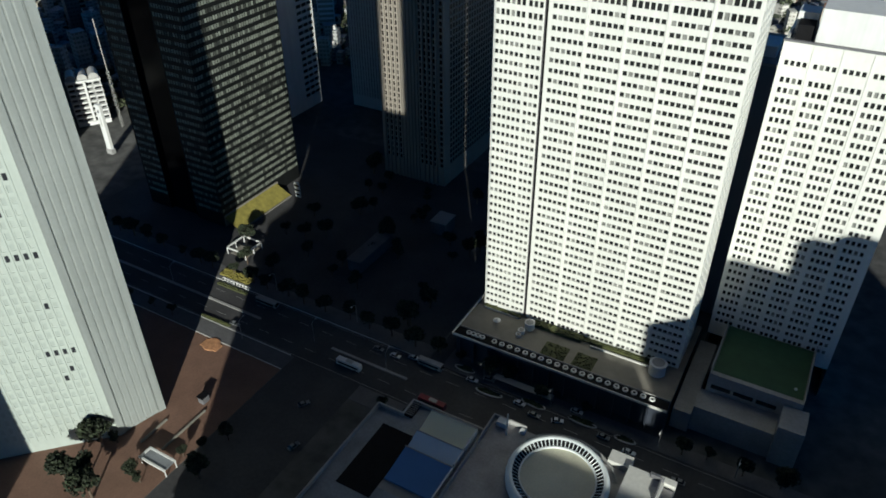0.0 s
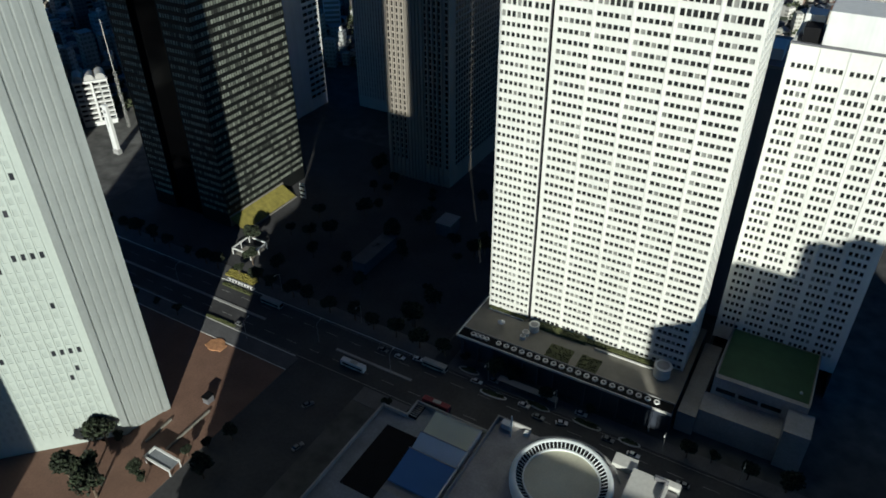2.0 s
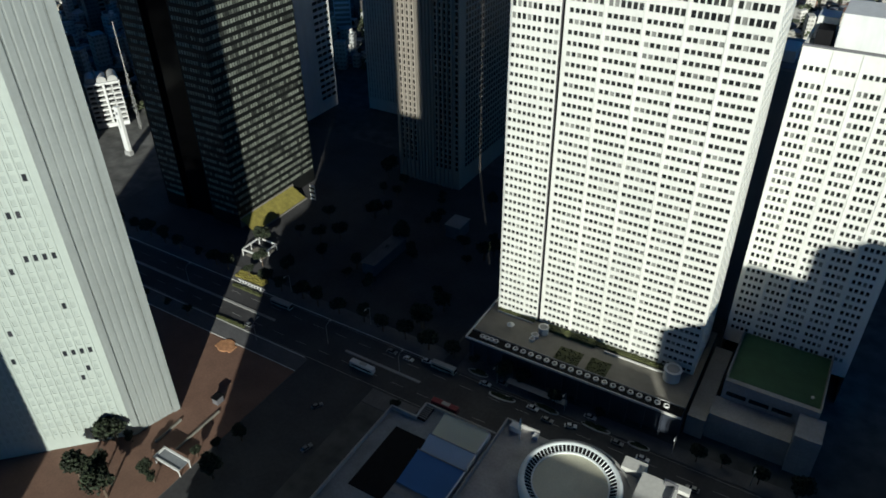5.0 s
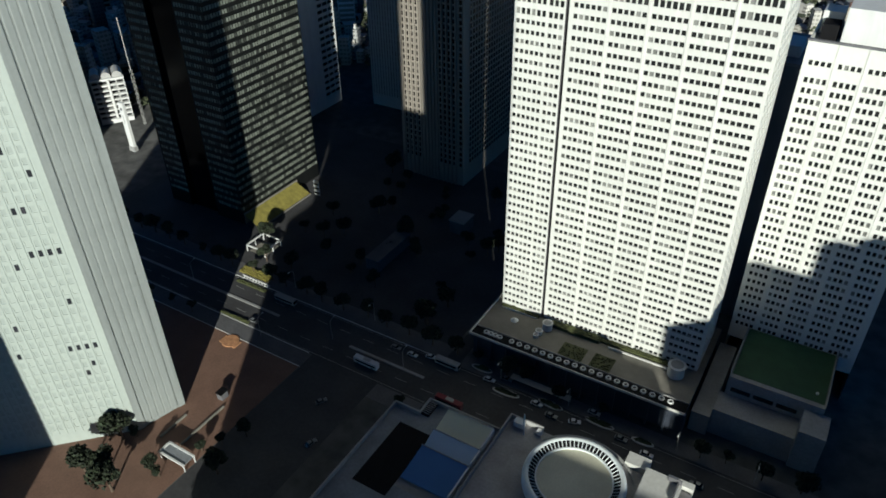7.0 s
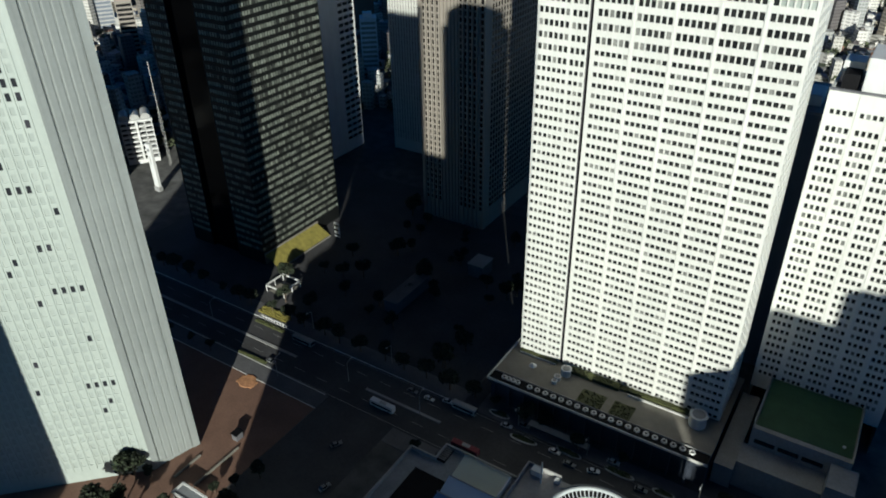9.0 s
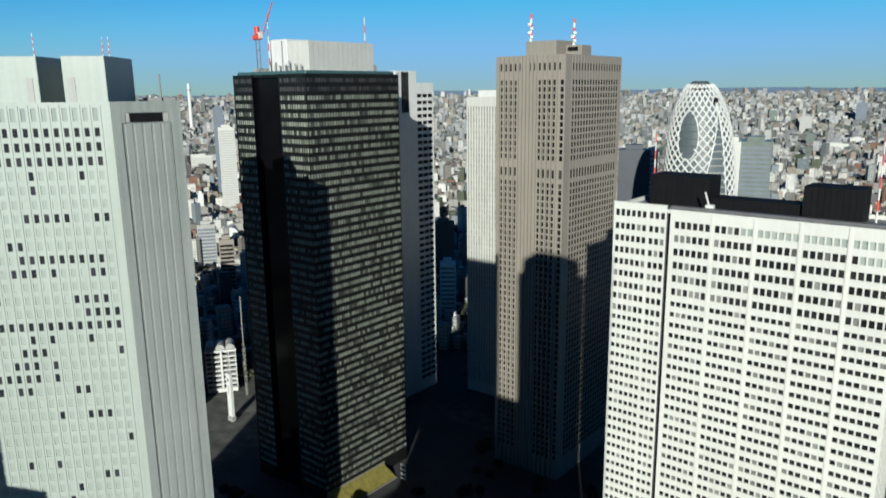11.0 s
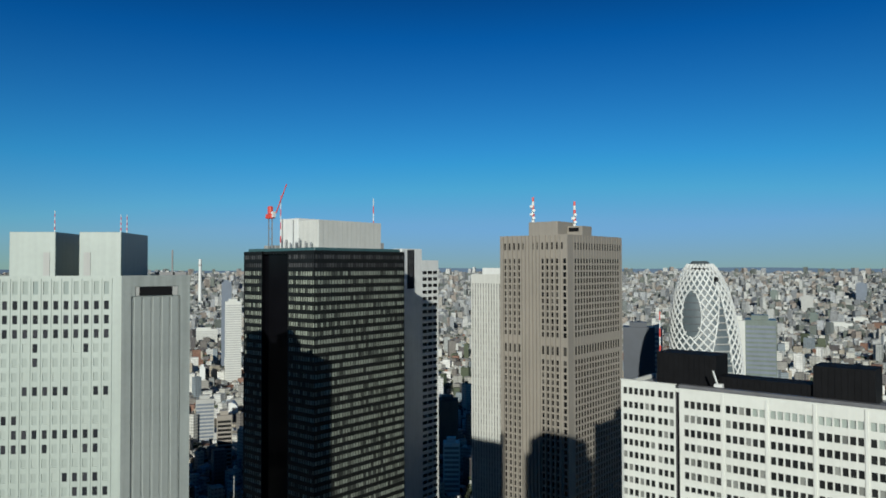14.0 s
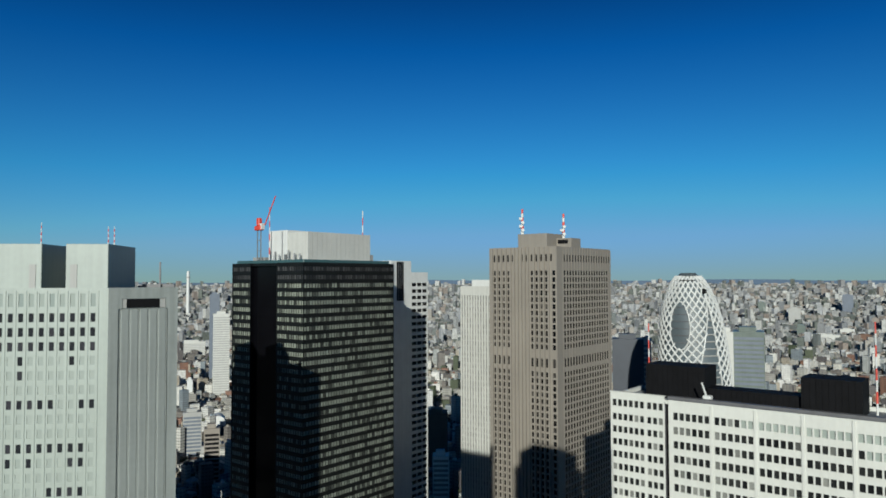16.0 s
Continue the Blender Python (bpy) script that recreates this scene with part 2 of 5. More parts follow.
def city_material(name, stops, dull=1.0):
    """Walls and roofs of the low city: a colour per house, floors of windows on upright faces."""
    m = bpy.data.materials.new(name)
    m.use_nodes = True
    n, l = m.node_tree.nodes, m.node_tree.links
    b = n["Principled BSDF"]
    b.inputs["Roughness"].default_value = 0.75
    geo = n.new("ShaderNodeNewGeometry")
    ramp = n.new("ShaderNodeValToRGB")
    ramp.color_ramp.interpolation = "CONSTANT"
    e = ramp.color_ramp.elements
    e[0].color, e[1].color, e[1].position = (*stops[0], 1), (*stops[-1], 1), 1 - 1 / len(stops)
    for i, c in enumerate(stops[1:-1], 1):
        e.new(i / len(stops)).color = (*c, 1)
    l.new(geo.outputs["Random Per Island"], ramp.inputs["Fac"])

    def op(kind, a, c):
        k = n.new("ShaderNodeMath")
        k.operation = kind
        for i, v in enumerate((a, c)):
            if isinstance(v, (int, float)):
                k.inputs[i].default_value = v
            else:
                l.new(v, k.inputs[i])
        return k.outputs[0]

    pos, nor = n.new("ShaderNodeSeparateXYZ"), n.new("ShaderNodeSeparateXYZ")
    l.new(geo.outputs["Position"], pos.inputs[0]), l.new(geo.outputs["Normal"], nor.inputs[0])
    side = op("LESS_THAN", op("ABSOLUTE", nor.outputs["Z"], 0), 0.5)
    floors = op("GREATER_THAN", op("FRACT", op("DIVIDE", pos.outputs["Z"], 3.2), 0), 0.5)
    along = op("GREATER_THAN", op("FRACT", op("DIVIDE", op("ADD", pos.outputs["X"], pos.outputs["Y"]), 3.7), 0), 0.3)
    win = op("MULTIPLY", op("MULTIPLY", side, floors), along)
    tex = n.new("ShaderNodeTexNoise")
    tex.inputs["Scale"].default_value, tex.inputs["Detail"].default_value = 0.12, 5
    l.new(geo.outputs["Position"], tex.inputs["Vector"])
    shade = op("MULTIPLY", op("SUBTRACT", 1.0, op("MULTIPLY", win, 0.5)), op("ADD", op("MULTIPLY", tex.outputs["Fac"], 0.7), 0.65 * dull))
    k = n.new("ShaderNodeVectorMath")
    k.operation = "SCALE"
    l.new(ramp.outputs["Color"], k.inputs[0]), l.new(shade, k.inputs["Scale"])
    l.new(k.outputs["Vector"], b.inputs["Base Color"])
    return m


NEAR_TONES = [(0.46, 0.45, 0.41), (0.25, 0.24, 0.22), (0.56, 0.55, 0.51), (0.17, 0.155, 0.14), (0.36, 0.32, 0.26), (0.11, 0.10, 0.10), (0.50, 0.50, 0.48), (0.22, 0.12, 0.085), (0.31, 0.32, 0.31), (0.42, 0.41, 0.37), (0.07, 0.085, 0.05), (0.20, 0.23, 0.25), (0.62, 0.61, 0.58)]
# greyer, closer tones than the near ones: distance haze in the colours
HAZED_FAR_TONES = [(0.36, 0.365, 0.36), (0.25, 0.255, 0.26), (0.44, 0.44, 0.42), (0.18, 0.19, 0.20), (0.33, 0.31, 0.28), (0.15, 0.165, 0.16), (0.38, 0.39, 0.40), (0.12, 0.135, 0.12), (0.28, 0.24, 0.21), (0.50, 0.50, 0.48)]
M["houses"] = city_material("house_walls_and_roofs", NEAR_TONES)
# near tones darkened for the unseen city, to bounce less light into shadows
M["dim_houses"] = city_material("low_bounce_house_walls_and_roofs", [tuple(v * 0.42 for v in c) for c in NEAR_TONES])
M["far_houses"] = city_material("hazed_distant_house_walls_and_roofs", HAZED_FAR_TONES)
M["city_ground"] = material("streets_and_yards", (0.0691, 0.0691, 0.0662), 0.9, vary=0.6, grain=0.4, scale=0.012)
# blue base colour carries the distance haze over the hills
M["ridge"] = material("haze_blue_hills", (0.075, 0.115, 0.175), 0.9, vary=0.05, scale=0.002)
M["hedge"] = material("clipped_hedge", (0.0504, 0.0576, 0.018), 0.8, vary=0.4, grain=0.4, scale=0.5)
M["yellow_lawn"] = material("dry_yellow_winter_lawn", (0.19, 0.165, 0.035), 0.85, vary=0.25, grain=0.2, scale=0.4)
M["deck"] = material("weathered_terrace_paving", (0.173, 0.162, 0.137), 0.8, vary=0.15, grain=0.12, scale=0.2)
# rim and disc colours raised to stand for sunlight on the hall
M["dome_ring"] = material("lightened_blue_grey_metal_roof", (0.60, 0.64, 0.64), 0.4, metal=0.0, vary=0.1, scale=0.2)
M["dome_disc"] = material("lightened_beige_roof_disc", (0.50, 0.49, 0.38), 0.6, vary=0.1, grain=0.06, scale=0.15)
# three skylight colours: reflections of sky and sunlit hotel painted into the glazing
M["skylight"] = material("sky_reflection_skylight_glazing", (0.072, 0.173, 0.36), 0.3, metal=0.0, vary=0.08, scale=0.1)
M["skylight_mid"] = material("silvery_reflection_skylight_glazing", (0.44, 0.54, 0.62), 0.3, vary=0.08, scale=0.1)
M["skylight_pale"] = material("hotel_reflection_skylight_glazing", (0.62, 0.62, 0.46), 0.35, metal=0.0, vary=0.08, scale=0.1)
M["orange"] = material("orange_brown_flower_bed", (0.36, 0.18, 0.0864), 0.9, vary=0.3, grain=0.2, scale=0.6)
M["car_white"] = material("white_car_paint", (0.54, 0.547, 0.547), 0.3, vary=0.03, scale=1)
# bus red lowered to crimson: the street's deep shade is in the paint
M["crimson"] = material("shade_darkened_red_paint", (0.16, 0.012, 0.022), 0.4, vary=0.05, scale=1)
M["car_grey"] = material("grey_car_paint", (0.158, 0.166, 0.173), 0.3, vary=0.03, scale=1)
M["tyre"] = material("black_rubber", (0.02, 0.02, 0.02), 0.85, vary=0.1, scale=3)
M["glass"] = material("dark_tinted_glass", (0.012, 0.014, 0.016), 0.08, vary=0.0)
M["teal"] = material("teal_metal_roof_rim", (0.0432, 0.0936, 0.101), 0.4, vary=0.1, scale=0.3)
M["cocoon_glass"] = material("blue_grey_curved_glass", (0.085, 0.105, 0.115), 0.5, vary=0.12, scale=0.1)
M["green_glass"] = material("grey_green_office_glazing", (0.11, 0.135, 0.12), 0.35, vary=0.15, scale=0.1, streak=0.1)
M["deep_black"] = material("black_tinted_glass_bay", (0.003, 0.003, 0.004), 0.12, vary=0.2, scale=0.1, spec=0.15)
M["slate"] = material("dark_slate_cladding", (0.0324, 0.0396, 0.054), 0.5, vary=0.1, scale=0.1)
M["blind_grey"] = material("grey_wall_panel", (0.324, 0.324, 0.31), 0.6, vary=0.06, scale=0.1, streak=0.05)
PANE["none"] = [pane_material("closed_blind_pane_" + p, p, (0.275, 0.31, 0.285), (0.325, 0.36, 0.33), 0.3, 0.45) for p in ("object", "island")]
PANE["shade"] = [pane_material("grey_green_louvre_pane_" + p, p, (0.20, 0.24, 0.225), (0.25, 0.285, 0.26), 0.4, 0.45) for p in ("object", "island")]
PANE["lit"] = [pane_material("office_blind_pane_" + p, p, (0.03, 0.033, 0.03), (0.275, 0.30, 0.25), 0.9, 0.35) for p in ("object", "island")]
PANE["slit"] = [pane_material("dark_narrow_pane_" + p, p, (0.006, 0.006, 0.007), (0.07, 0.065, 0.06), 0.12, 0.2) for p in ("object", "island")]
PANE["stripe"] = [pane_material("grey_strip_pane_" + p, p, (0.10, 0.10, 0.10), (0.24, 0.24, 0.23), 0.4, 0.3) for p in ("object", "island")]
PANE["plant"] = [pane_material("dark_plant_floor_pane_" + p, p, (0.018, 0.019, 0.021), (0.07, 0.07, 0.072), 0.7, 0.3) for p in ("object", "island")]
PANE["hall"] = [pane_material("dark_slot_pane_" + p, p, (0.02, 0.022, 0.026), (0.0432, 0.0432, 0.0504), 0.3) for p in ("object", "island")]

# ---- ground, road, pavements ----
SEGS = 128
rings = [0, 150, 300, 450, 700, 1000, 1400, 1700, 2000, 2400, 2800, 3200, 3600, 4000, 4400, 4900]


def ground_z(r):
    """The plain is level round the towers and rises slowly towards the far hills."""
    k = min(1.0, max(0.0, (r - 1700) / 3200))
    return 150 * k * k * (3 - 2 * k)


verts = [(r * math.cos(2 * math.pi * i / SEGS), r * math.sin(2 * math.pi * i / SEGS), ground_z(r)) for r in rings for i in range(SEGS)]
faces = [(k * SEGS + i, (k + 1) * SEGS + i, (k + 1) * SEGS + (i + 1) % SEGS, k * SEGS + (i + 1) % SEGS) for k in range(len(rings) - 1) for i in range(SEGS)]
tagged(put("ground", mesh_of("ground", verts, faces, M["city_ground"], True)), "grey city ground reaching out to the horizon", "ground", kind="structure")
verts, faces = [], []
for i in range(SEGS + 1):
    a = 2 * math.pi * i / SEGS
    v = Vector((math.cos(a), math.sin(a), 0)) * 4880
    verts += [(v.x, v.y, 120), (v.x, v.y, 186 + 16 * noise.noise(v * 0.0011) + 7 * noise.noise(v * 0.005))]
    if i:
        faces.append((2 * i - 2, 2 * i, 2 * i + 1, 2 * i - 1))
tagged(put("backdrop", mesh_of("backdrop", verts, faces, M["ridge"], True)), "line of far hills on the horizon, haze painted in as blue", "hills", kind="structure")


def sheet(name, mat, label, category, *dims):
    return tagged(part(name, boxes(*dims), mat), label, category, kind="structure")


sheet("road", M["asphalt"], "dark asphalt street between the tower blocks", "road", (-420, 320, 157, 181, -0.3, 0.03), (-112, -106, 181, 420, -0.3, 0.026), (-160, -128, -60, 157, -0.3, 0.024))
sheet("pavement", M["paving"], "grey paved sidewalk with a raised kerb", "sidewalk", (-420, -112.5, 181.2, 190, -0.3, 0.18), (-105.5, 320, 181.2, 187.5, -0.3, 0.18), (-420, -160.2, 149, 156.8, -0.3, 0.18), (-127.8, 320, 149, 156.8, -0.3, 0.18))
sheet("pavement", M["brick"], "reddish brown brick plaza beside the pale tower", "plaza", (-330, -160.4, 40, 148.8, -0.3, 0.14))
# road asphalt on this plaza: the near-black colour stands for its shade
sheet("pavement", M["asphalt"], "plaza between the black tower and the brown tower, darkened for its shade", "plaza", (-330, -113, 190.2, 330, -0.3, 0.12))
marks = bmesh.new()
for k in range(60):
    x = -400 + k * 12
    for y in (163.2, 175.0):
        box(marks, x, x + 5.5, y - 0.09, y + 0.09, 0.034, 0.04)
for y in (157.9, 180.2):
    box(marks, -400, 300, y - 0.09, y + 0.09, 0.034, 0.04)
tagged(part("road_marking", marks, M["mark"]), "dull white lane lines on the asphalt", "road marking", kind="structure")
sheet("median", M["concrete"], "low concrete median strip along the street", "median", (-400, -188, 167.9, 169.1, 0.0, 0.35), (-150, -114, 167.9, 169.1, 0.0, 0.35))
sheet("trim", M["white"], "pale stone kerb along the brick plaza edge", "kerb", (-330, -160.3, 148.8, 149.1, 0, 0.26), (-330, -162, 156.9, 157.2, 0, 0.24), (-330, -113, 181.0, 181.25, 0, 0.25))

# ---- the government building that the camera looks out of, whose shadow falls over the streets ----
gov = thing("government_building", "grey granite twin-towered government building behind the lookout window", "building")
# unseen boxes sized for their shadows; the raised shoulder only closes a sun gap
for d in ((-4.7, 26.0, -17, -0.8, 0, 226), (-2.5, 22, -16, -1.5, 226, 233.5), (-62, -26.5, -30, -0.8, 0, 229), (-78.4, -66.5, -30.9, -1.1, 0, 95), (-66.7, 25.9, -31, -1.0, 0, 150), (-68.4, -61.8, -30.8, -1.2, 122, 180), (25.7, 88.2, -30.9, -1.1, 0, 87.8), (88.0, 109.8, -31, -1.0, 0, 71), (109.6, 128.2, -30.9, -1.1, 0, 117), (128.3, 168, -9, -1.0, 0, 135.5), (151.5, 180, -9.2, -1.1, 135.6, 152), (162.0, 240, -9.4, -1.2, 0, 157)):
    part("wall", boxes(d), M["tmg"], gov)
# out of view: blocks added only for the shadow they cast
west = thing("neighbour_tower", "unseen grey tower block added west of the government building for its shadow", "building")
for d in ((-158.2, -146, -59.9, -30.1, 0, 128), (-176, -158, -60, -30, 0, 175)):
    part("wall", boxes(d), M["tmg"], west)

# slabs hidden by the pale tower, added to shade the houses beyond
block_west = thing("slab_tower", "hidden grey slab tower added to shade the low houses behind the pale tower", "building")
for d in ((-468, -402, 215, 240, 0, 110), (-545, -475, 218, 243, 0, 95)):
    part("wall", boxes(d), M["concrete"], block_west)
link = thing("service_block", "dark service block in the gap between the hotel towers", "building")
part("wall", boxes((-44, -8, 266, 300, 0, 110)), M["navy"], link)
part("roof", boxes((-44.4, -7.6, 265.6, 300.4, 110, 111)), M["roof"], link)
part("roof_unit", boxes((-32, -22, 272, 284, 111, 115), bevel=0.2), M["white"], link)

# ---- the white hotel ----
hotel = thing("hotel_tower", "tall white tiled hotel slab with rows of small square windows", "hotel")
HZ, HY = 13.0, 211.0
HX0, HG0, HG1, HX1 = -102.2, -84.8, -83.7, -22.6
h_rows = [(13.0 + 3.4 * i + 0.45, 13.0 + 3.4 * i + 2.0) for i in range(37)] + [(138.4 + 3.95 * i, 140.6 + 3.95 * i) for i in range(7)]
left_cols = [(c - 0.66 - HX0, c + 0.66 - HX0) for c in [-100.9 + 1.78 * i for i in range(6)] + [-89.7 + 1.8 * i for i in range(3)]]
right_cols = [(-81.6 + 12.0 * g + 1.83 * i - 0.7 - HG1, -81.6 + 12.0 * g + 1.83 * i + 0.7 - HG1) for g in range(5) for i in range(6)]
corner_rows = [(14.6 + 3.25 * i, 16.1 + 3.25 * i) for i in range(36)] + [(131.4 + 3.82 * i, 133.4 + 3.82 * i) for i in range(8)] + [(162.4, 164.5)]
facade(hotel, (HX0, HY), (HG0, HY), HZ, 166.6, left_cols, corner_rows, M["keio"], PANE["keio"], 0.45, singles=60)
facade(hotel, (HG1, HY), (HX1, HY), HZ, 166.0, right_cols, h_rows[:37] + [(139.4 + 4.15 * i, 141.6 + 4.15 * i) for i in range(6)], M["keio"], PANE["keio"], 0.45, singles=240, alt=(PANE["none"], lambda x, z: z > 160 and x > 20 or z > 156 and x > 34 or z > 152 and x > 50))
facade(hotel, (HX1, HY), (HX1, HY + 24), HZ, 166.0, [(1.2, 3.0), (5.2, 7.0), (9.2, 11.0), (13.2, 15.0), (17.2, 19.0)], [(a, b) for a, b in h_rows], M["keio"], PANE["office"], 1.2, singles=0)
part("groove_wall", boxes((HG0, HG1, HY + 0.9, HY + 1.2, HZ, 165)), M["black_screen"], hotel, "dark recessed joint")
part("reveal", boxes((HG0 - 0.02, HG0 + 0.05, HY, HY + 1, HZ, 165), (HG1 - 0.05, HG1 + 0.02, HY, HY + 1, HZ, 165)), M["keio_band"], hotel)
shell(hotel, rect(HX0, HX1, HY + 0.01, HY + 24), 0, 165.8, M["keio"], skip=(0, 1))
for g in range(4):
    x = -71.15 + 12.0 * g
    part("pier", boxes((x - 0.35, x + 0.35, HY - 0.25, HY, HZ, 165.5)), M["keio"], hotel)
part("coping", boxes((HG1, HX1 + 0.4, HY - 0.4, HY + 1.6, 166.0, 167.0)), M["keio_band"], hotel, "dark grey metal roof rim")
part("coping", boxes((HX0 - 0.2, HG0, HY - 0.1, HY + 1.0, 166.6, 166.9)), M["keio"], hotel)
for x0, x1, y0, y1, z1 in ((-95, -76.4, 221.5, 232, 174.8), (-76.2, -50, 223, 231, 168.6), (-49.8, -34.7, 221.5, 232, 174.2)):
    scr = part("plant_screen", boxes((x0, x1, y0, y1, 164.6, z1)), M["black_screen"], hotel, "black louvred plant screen on the roof")
    for k in range(int((x1 - x0) / 1.6)):
        part("louvre_post", boxes((x0 + 0.6 + k * 1.6, x0 + 0.75 + k * 1.6, y0 - 0.12, y0, 165, z1)), M["black_screen"], scr)


def striped_mast(x, y, z0, z1, r=0.35, bands=6, dishes=0):
    mast = thing("antenna_mast", "red and white striped antenna mast on a tower roof", "mast", "roof masts", (x, y, z0))
    step = (z1 - z0) / bands
    for i in range(bands):
        part("mast_section", cyl(bmesh.new(), 0, 0, i * step, (i + 1) * step, r * (1 - 0.06 * i), n=8), M["red"] if i % 2 else M["white"], mast)
    for i in range(dishes):
        bm = bmesh.new()
        bar(bm, (0.3, -0.4, step * (1 + i * 0.9)), (1.1 * (-1) ** i, -1.2, step * (1 + i * 0.9)), 0.8, 10)
        part("dish", bm, M["white"], mast)
    return mast


striped_mast(-32, 226, 165, 190, 0.3, 8)
striped_mast(-97.5, 230, 165, 187, 0.3, 8)
gond = thing("cleaning_gondola_crane", "small white window cleaning crane on the hotel roof", "crane", at=(-73, 213.5, 167))
part("base", boxes((-1.2, 1.2, -0.8, 1.2, -1.8, 0.9), bevel=0.2), M["white"], gond)
part("jib", bar(bmesh.new(), (-0.3, 0, 0.8), (-1.3, -0.8, 4.6), 0.28), M["white"], gond)

hotel2 = thing("hotel_tower", "lower white tiled hotel wing standing behind a green roof", "hotel")
facade(hotel2, (-18, 237), (25.0, 237), 13, 128.4, [(-15.9 + 8.15 * g + 1.72 * i - 0.55 + 18, -15.9 + 8.15 * g + 1.72 * i + 0.55 + 18) for g in range(5) for i in range(4)], [(115.7 - 3.33 * i, 117.5 - 3.33 * i) for i in range(30)] + [(121.2, 122.8)], M["keio"], PANE["keio"], 0.45, singles=160)
shell(hotel2, rect(-18, 25, 237.01, 262), 0, 128.3, M["keio"], skip=(0,))
for g in range(4):
    x = -9.3 + 8.15 * g
    part("pier", boxes((x - 0.25, x + 0.25, 236.8, 237, 13, 128)), M["keio"], hotel2)
part("penthouse", boxes((-10, 24, 241, 258, 127, 138), (-17, -11, 250, 258, 127, 134), bevel=0.15), M["white"], hotel2, "white roof plant room")
part("opening", boxes((-15.8, -11.2, 243, 249.9, 127.2, 132)), M["black_screen"], hotel2, "dark plant opening")
part("coping", boxes((-18.2, 25.2, 236.8, 238, 128.4, 129)), M["keio_band"], hotel2)
facade(hotel2, (-18, 262), (-18, 237), 13, 128.4, [(2 + 3 * i, 3.3 + 3 * i) for i in range(7)], [(20 + 3.33 * i, 22 + 3.33 * i) for i in range(31)], M["keio"], PANE["office"], 0.6, singles=0)

# terrace podium in front of the hotel
pod = thing("hotel_podium", "low hotel podium with a paved terrace on its roof", "podium")
part("wall", boxes((-104.5, -20.5, 191.0, 240, 0, 12.2)), M["slate"], pod, "dark glazed podium front")
part("canopy", boxes((-104.5, -20.5, 188.2, 190.9, 11.0, 12.25)), M["slate"], pod)
for k in range(14):
    part("pillar", boxes((-103 + 6.3 * k, -102.2 + 6.3 * k, 189.2, 190, 0, 11)), M["slate"], pod)
part("terrace", boxes((-104.5, -20.5, 191.5, 239.5, 12.25, 12.5)), M["deck"], pod, "weathered brownish terrace paving")
part("gutter", boxes((-104.5, -20.5, 189.6, 193.6, 12.26, 12.54)), M["black_screen"], pod, "dark planting strip")
part("parapet", boxes((-104.8, -20.2, 187.8, 188.2, 12.4, 13.4), (-104.9, -104.5, 188.2, 240, 12.2, 13.4), bevel=0.06), M["pale_tower"], pod, "pale parapet")
part("parapet", boxes((-104.5, -20.5, 193.6, 193.9, 12.5, 13.0)), M["concrete"], pod)
part("kerb", boxes((-101.2, -85.5, 208.6, 209.0, 12.5, 13.0)), M["pale_tower"], pod)
part("kerb", boxes((-55, -32, 206.8, 207.3, 12.5, 13.2)), M["pale_tower"], pod)
for i in range(24):
    x = -99.2 + i * 1.95 if i < 4 else -88.2 + (i - 4) * 3.25
    if i >= 4 and x > -24:
        break
    ring = thing("ring_planter", "white concrete ring planter on the terrace edge", "planter", "terrace rings", (x, 191.7, 12.54))
    bm = bmesh.new()
    for k in range(16):
        a0, a1 = 2 * math.pi * k / 16, 2 * math.pi * (k + 1) / 16
        pts = [(math.cos(a) * r, math.sin(a) * r, z) for a in (a0, a1) for r, z in ((0.55, 0.0), (0.62, 0.5), (1.02, 0.5), (1.1, 0.0))]
        vs = [bm.verts.new(v) for v in pts]
        for j in range(3):
            bm.faces.new((vs[j], vs[j + 1], vs[j + 5], vs[j + 4]))
    bmesh.ops.remove_doubles(bm, verts=bm.verts, dist=0.001)
    bmesh.ops.recalc_face_normals(bm, faces=bm.faces)
    part("rim", bm, M["white"], ring)
    part("soil", cyl(bmesh.new(), 0, 0, 0.0, 0.3, 0.6, n=12), M["tyre"], ring)


def leafy(name, mat, size, count, seed, leaf=0.5, flat=1.0):
    """A crown of many small leaf clumps with gaps and an uneven outline."""
    rng = random.Random(seed)
    verts, faces = [], []
    lobes = [(Vector((rng.uniform(-0.5, 0.5), rng.uniform(-0.5, 0.5), rng.uniform(-0.35, 0.55))), rng.uniform(0.35, 0.6)) for _ in range(9)]
    for _ in range(count):
        c, r = rng.choice(lobes)
        d = Vector((rng.gauss(0, 1), rng.gauss(0, 1), rng.gauss(0, 1))).normalized()
        p = (c + d * r * rng.uniform(0.6, 1.0)) * size
        p.z *= flat
        a = Vector((rng.gauss(0, 1), rng.gauss(0, 1), rng.gauss(0, 1))).normalized()
        b = a.orthogonal().normalized() * leaf * rng.uniform(0.6, 1.3)
        a = a.cross(b).normalized() * leaf * rng.uniform(0.6, 1.3)
        k = len(verts)
        verts += [p - a, p + b * 0.7, p + a, p - b * 0.7]
        faces.append((k, k + 1, k + 2, k + 3))
    return mesh_of(name, verts, faces, mat)


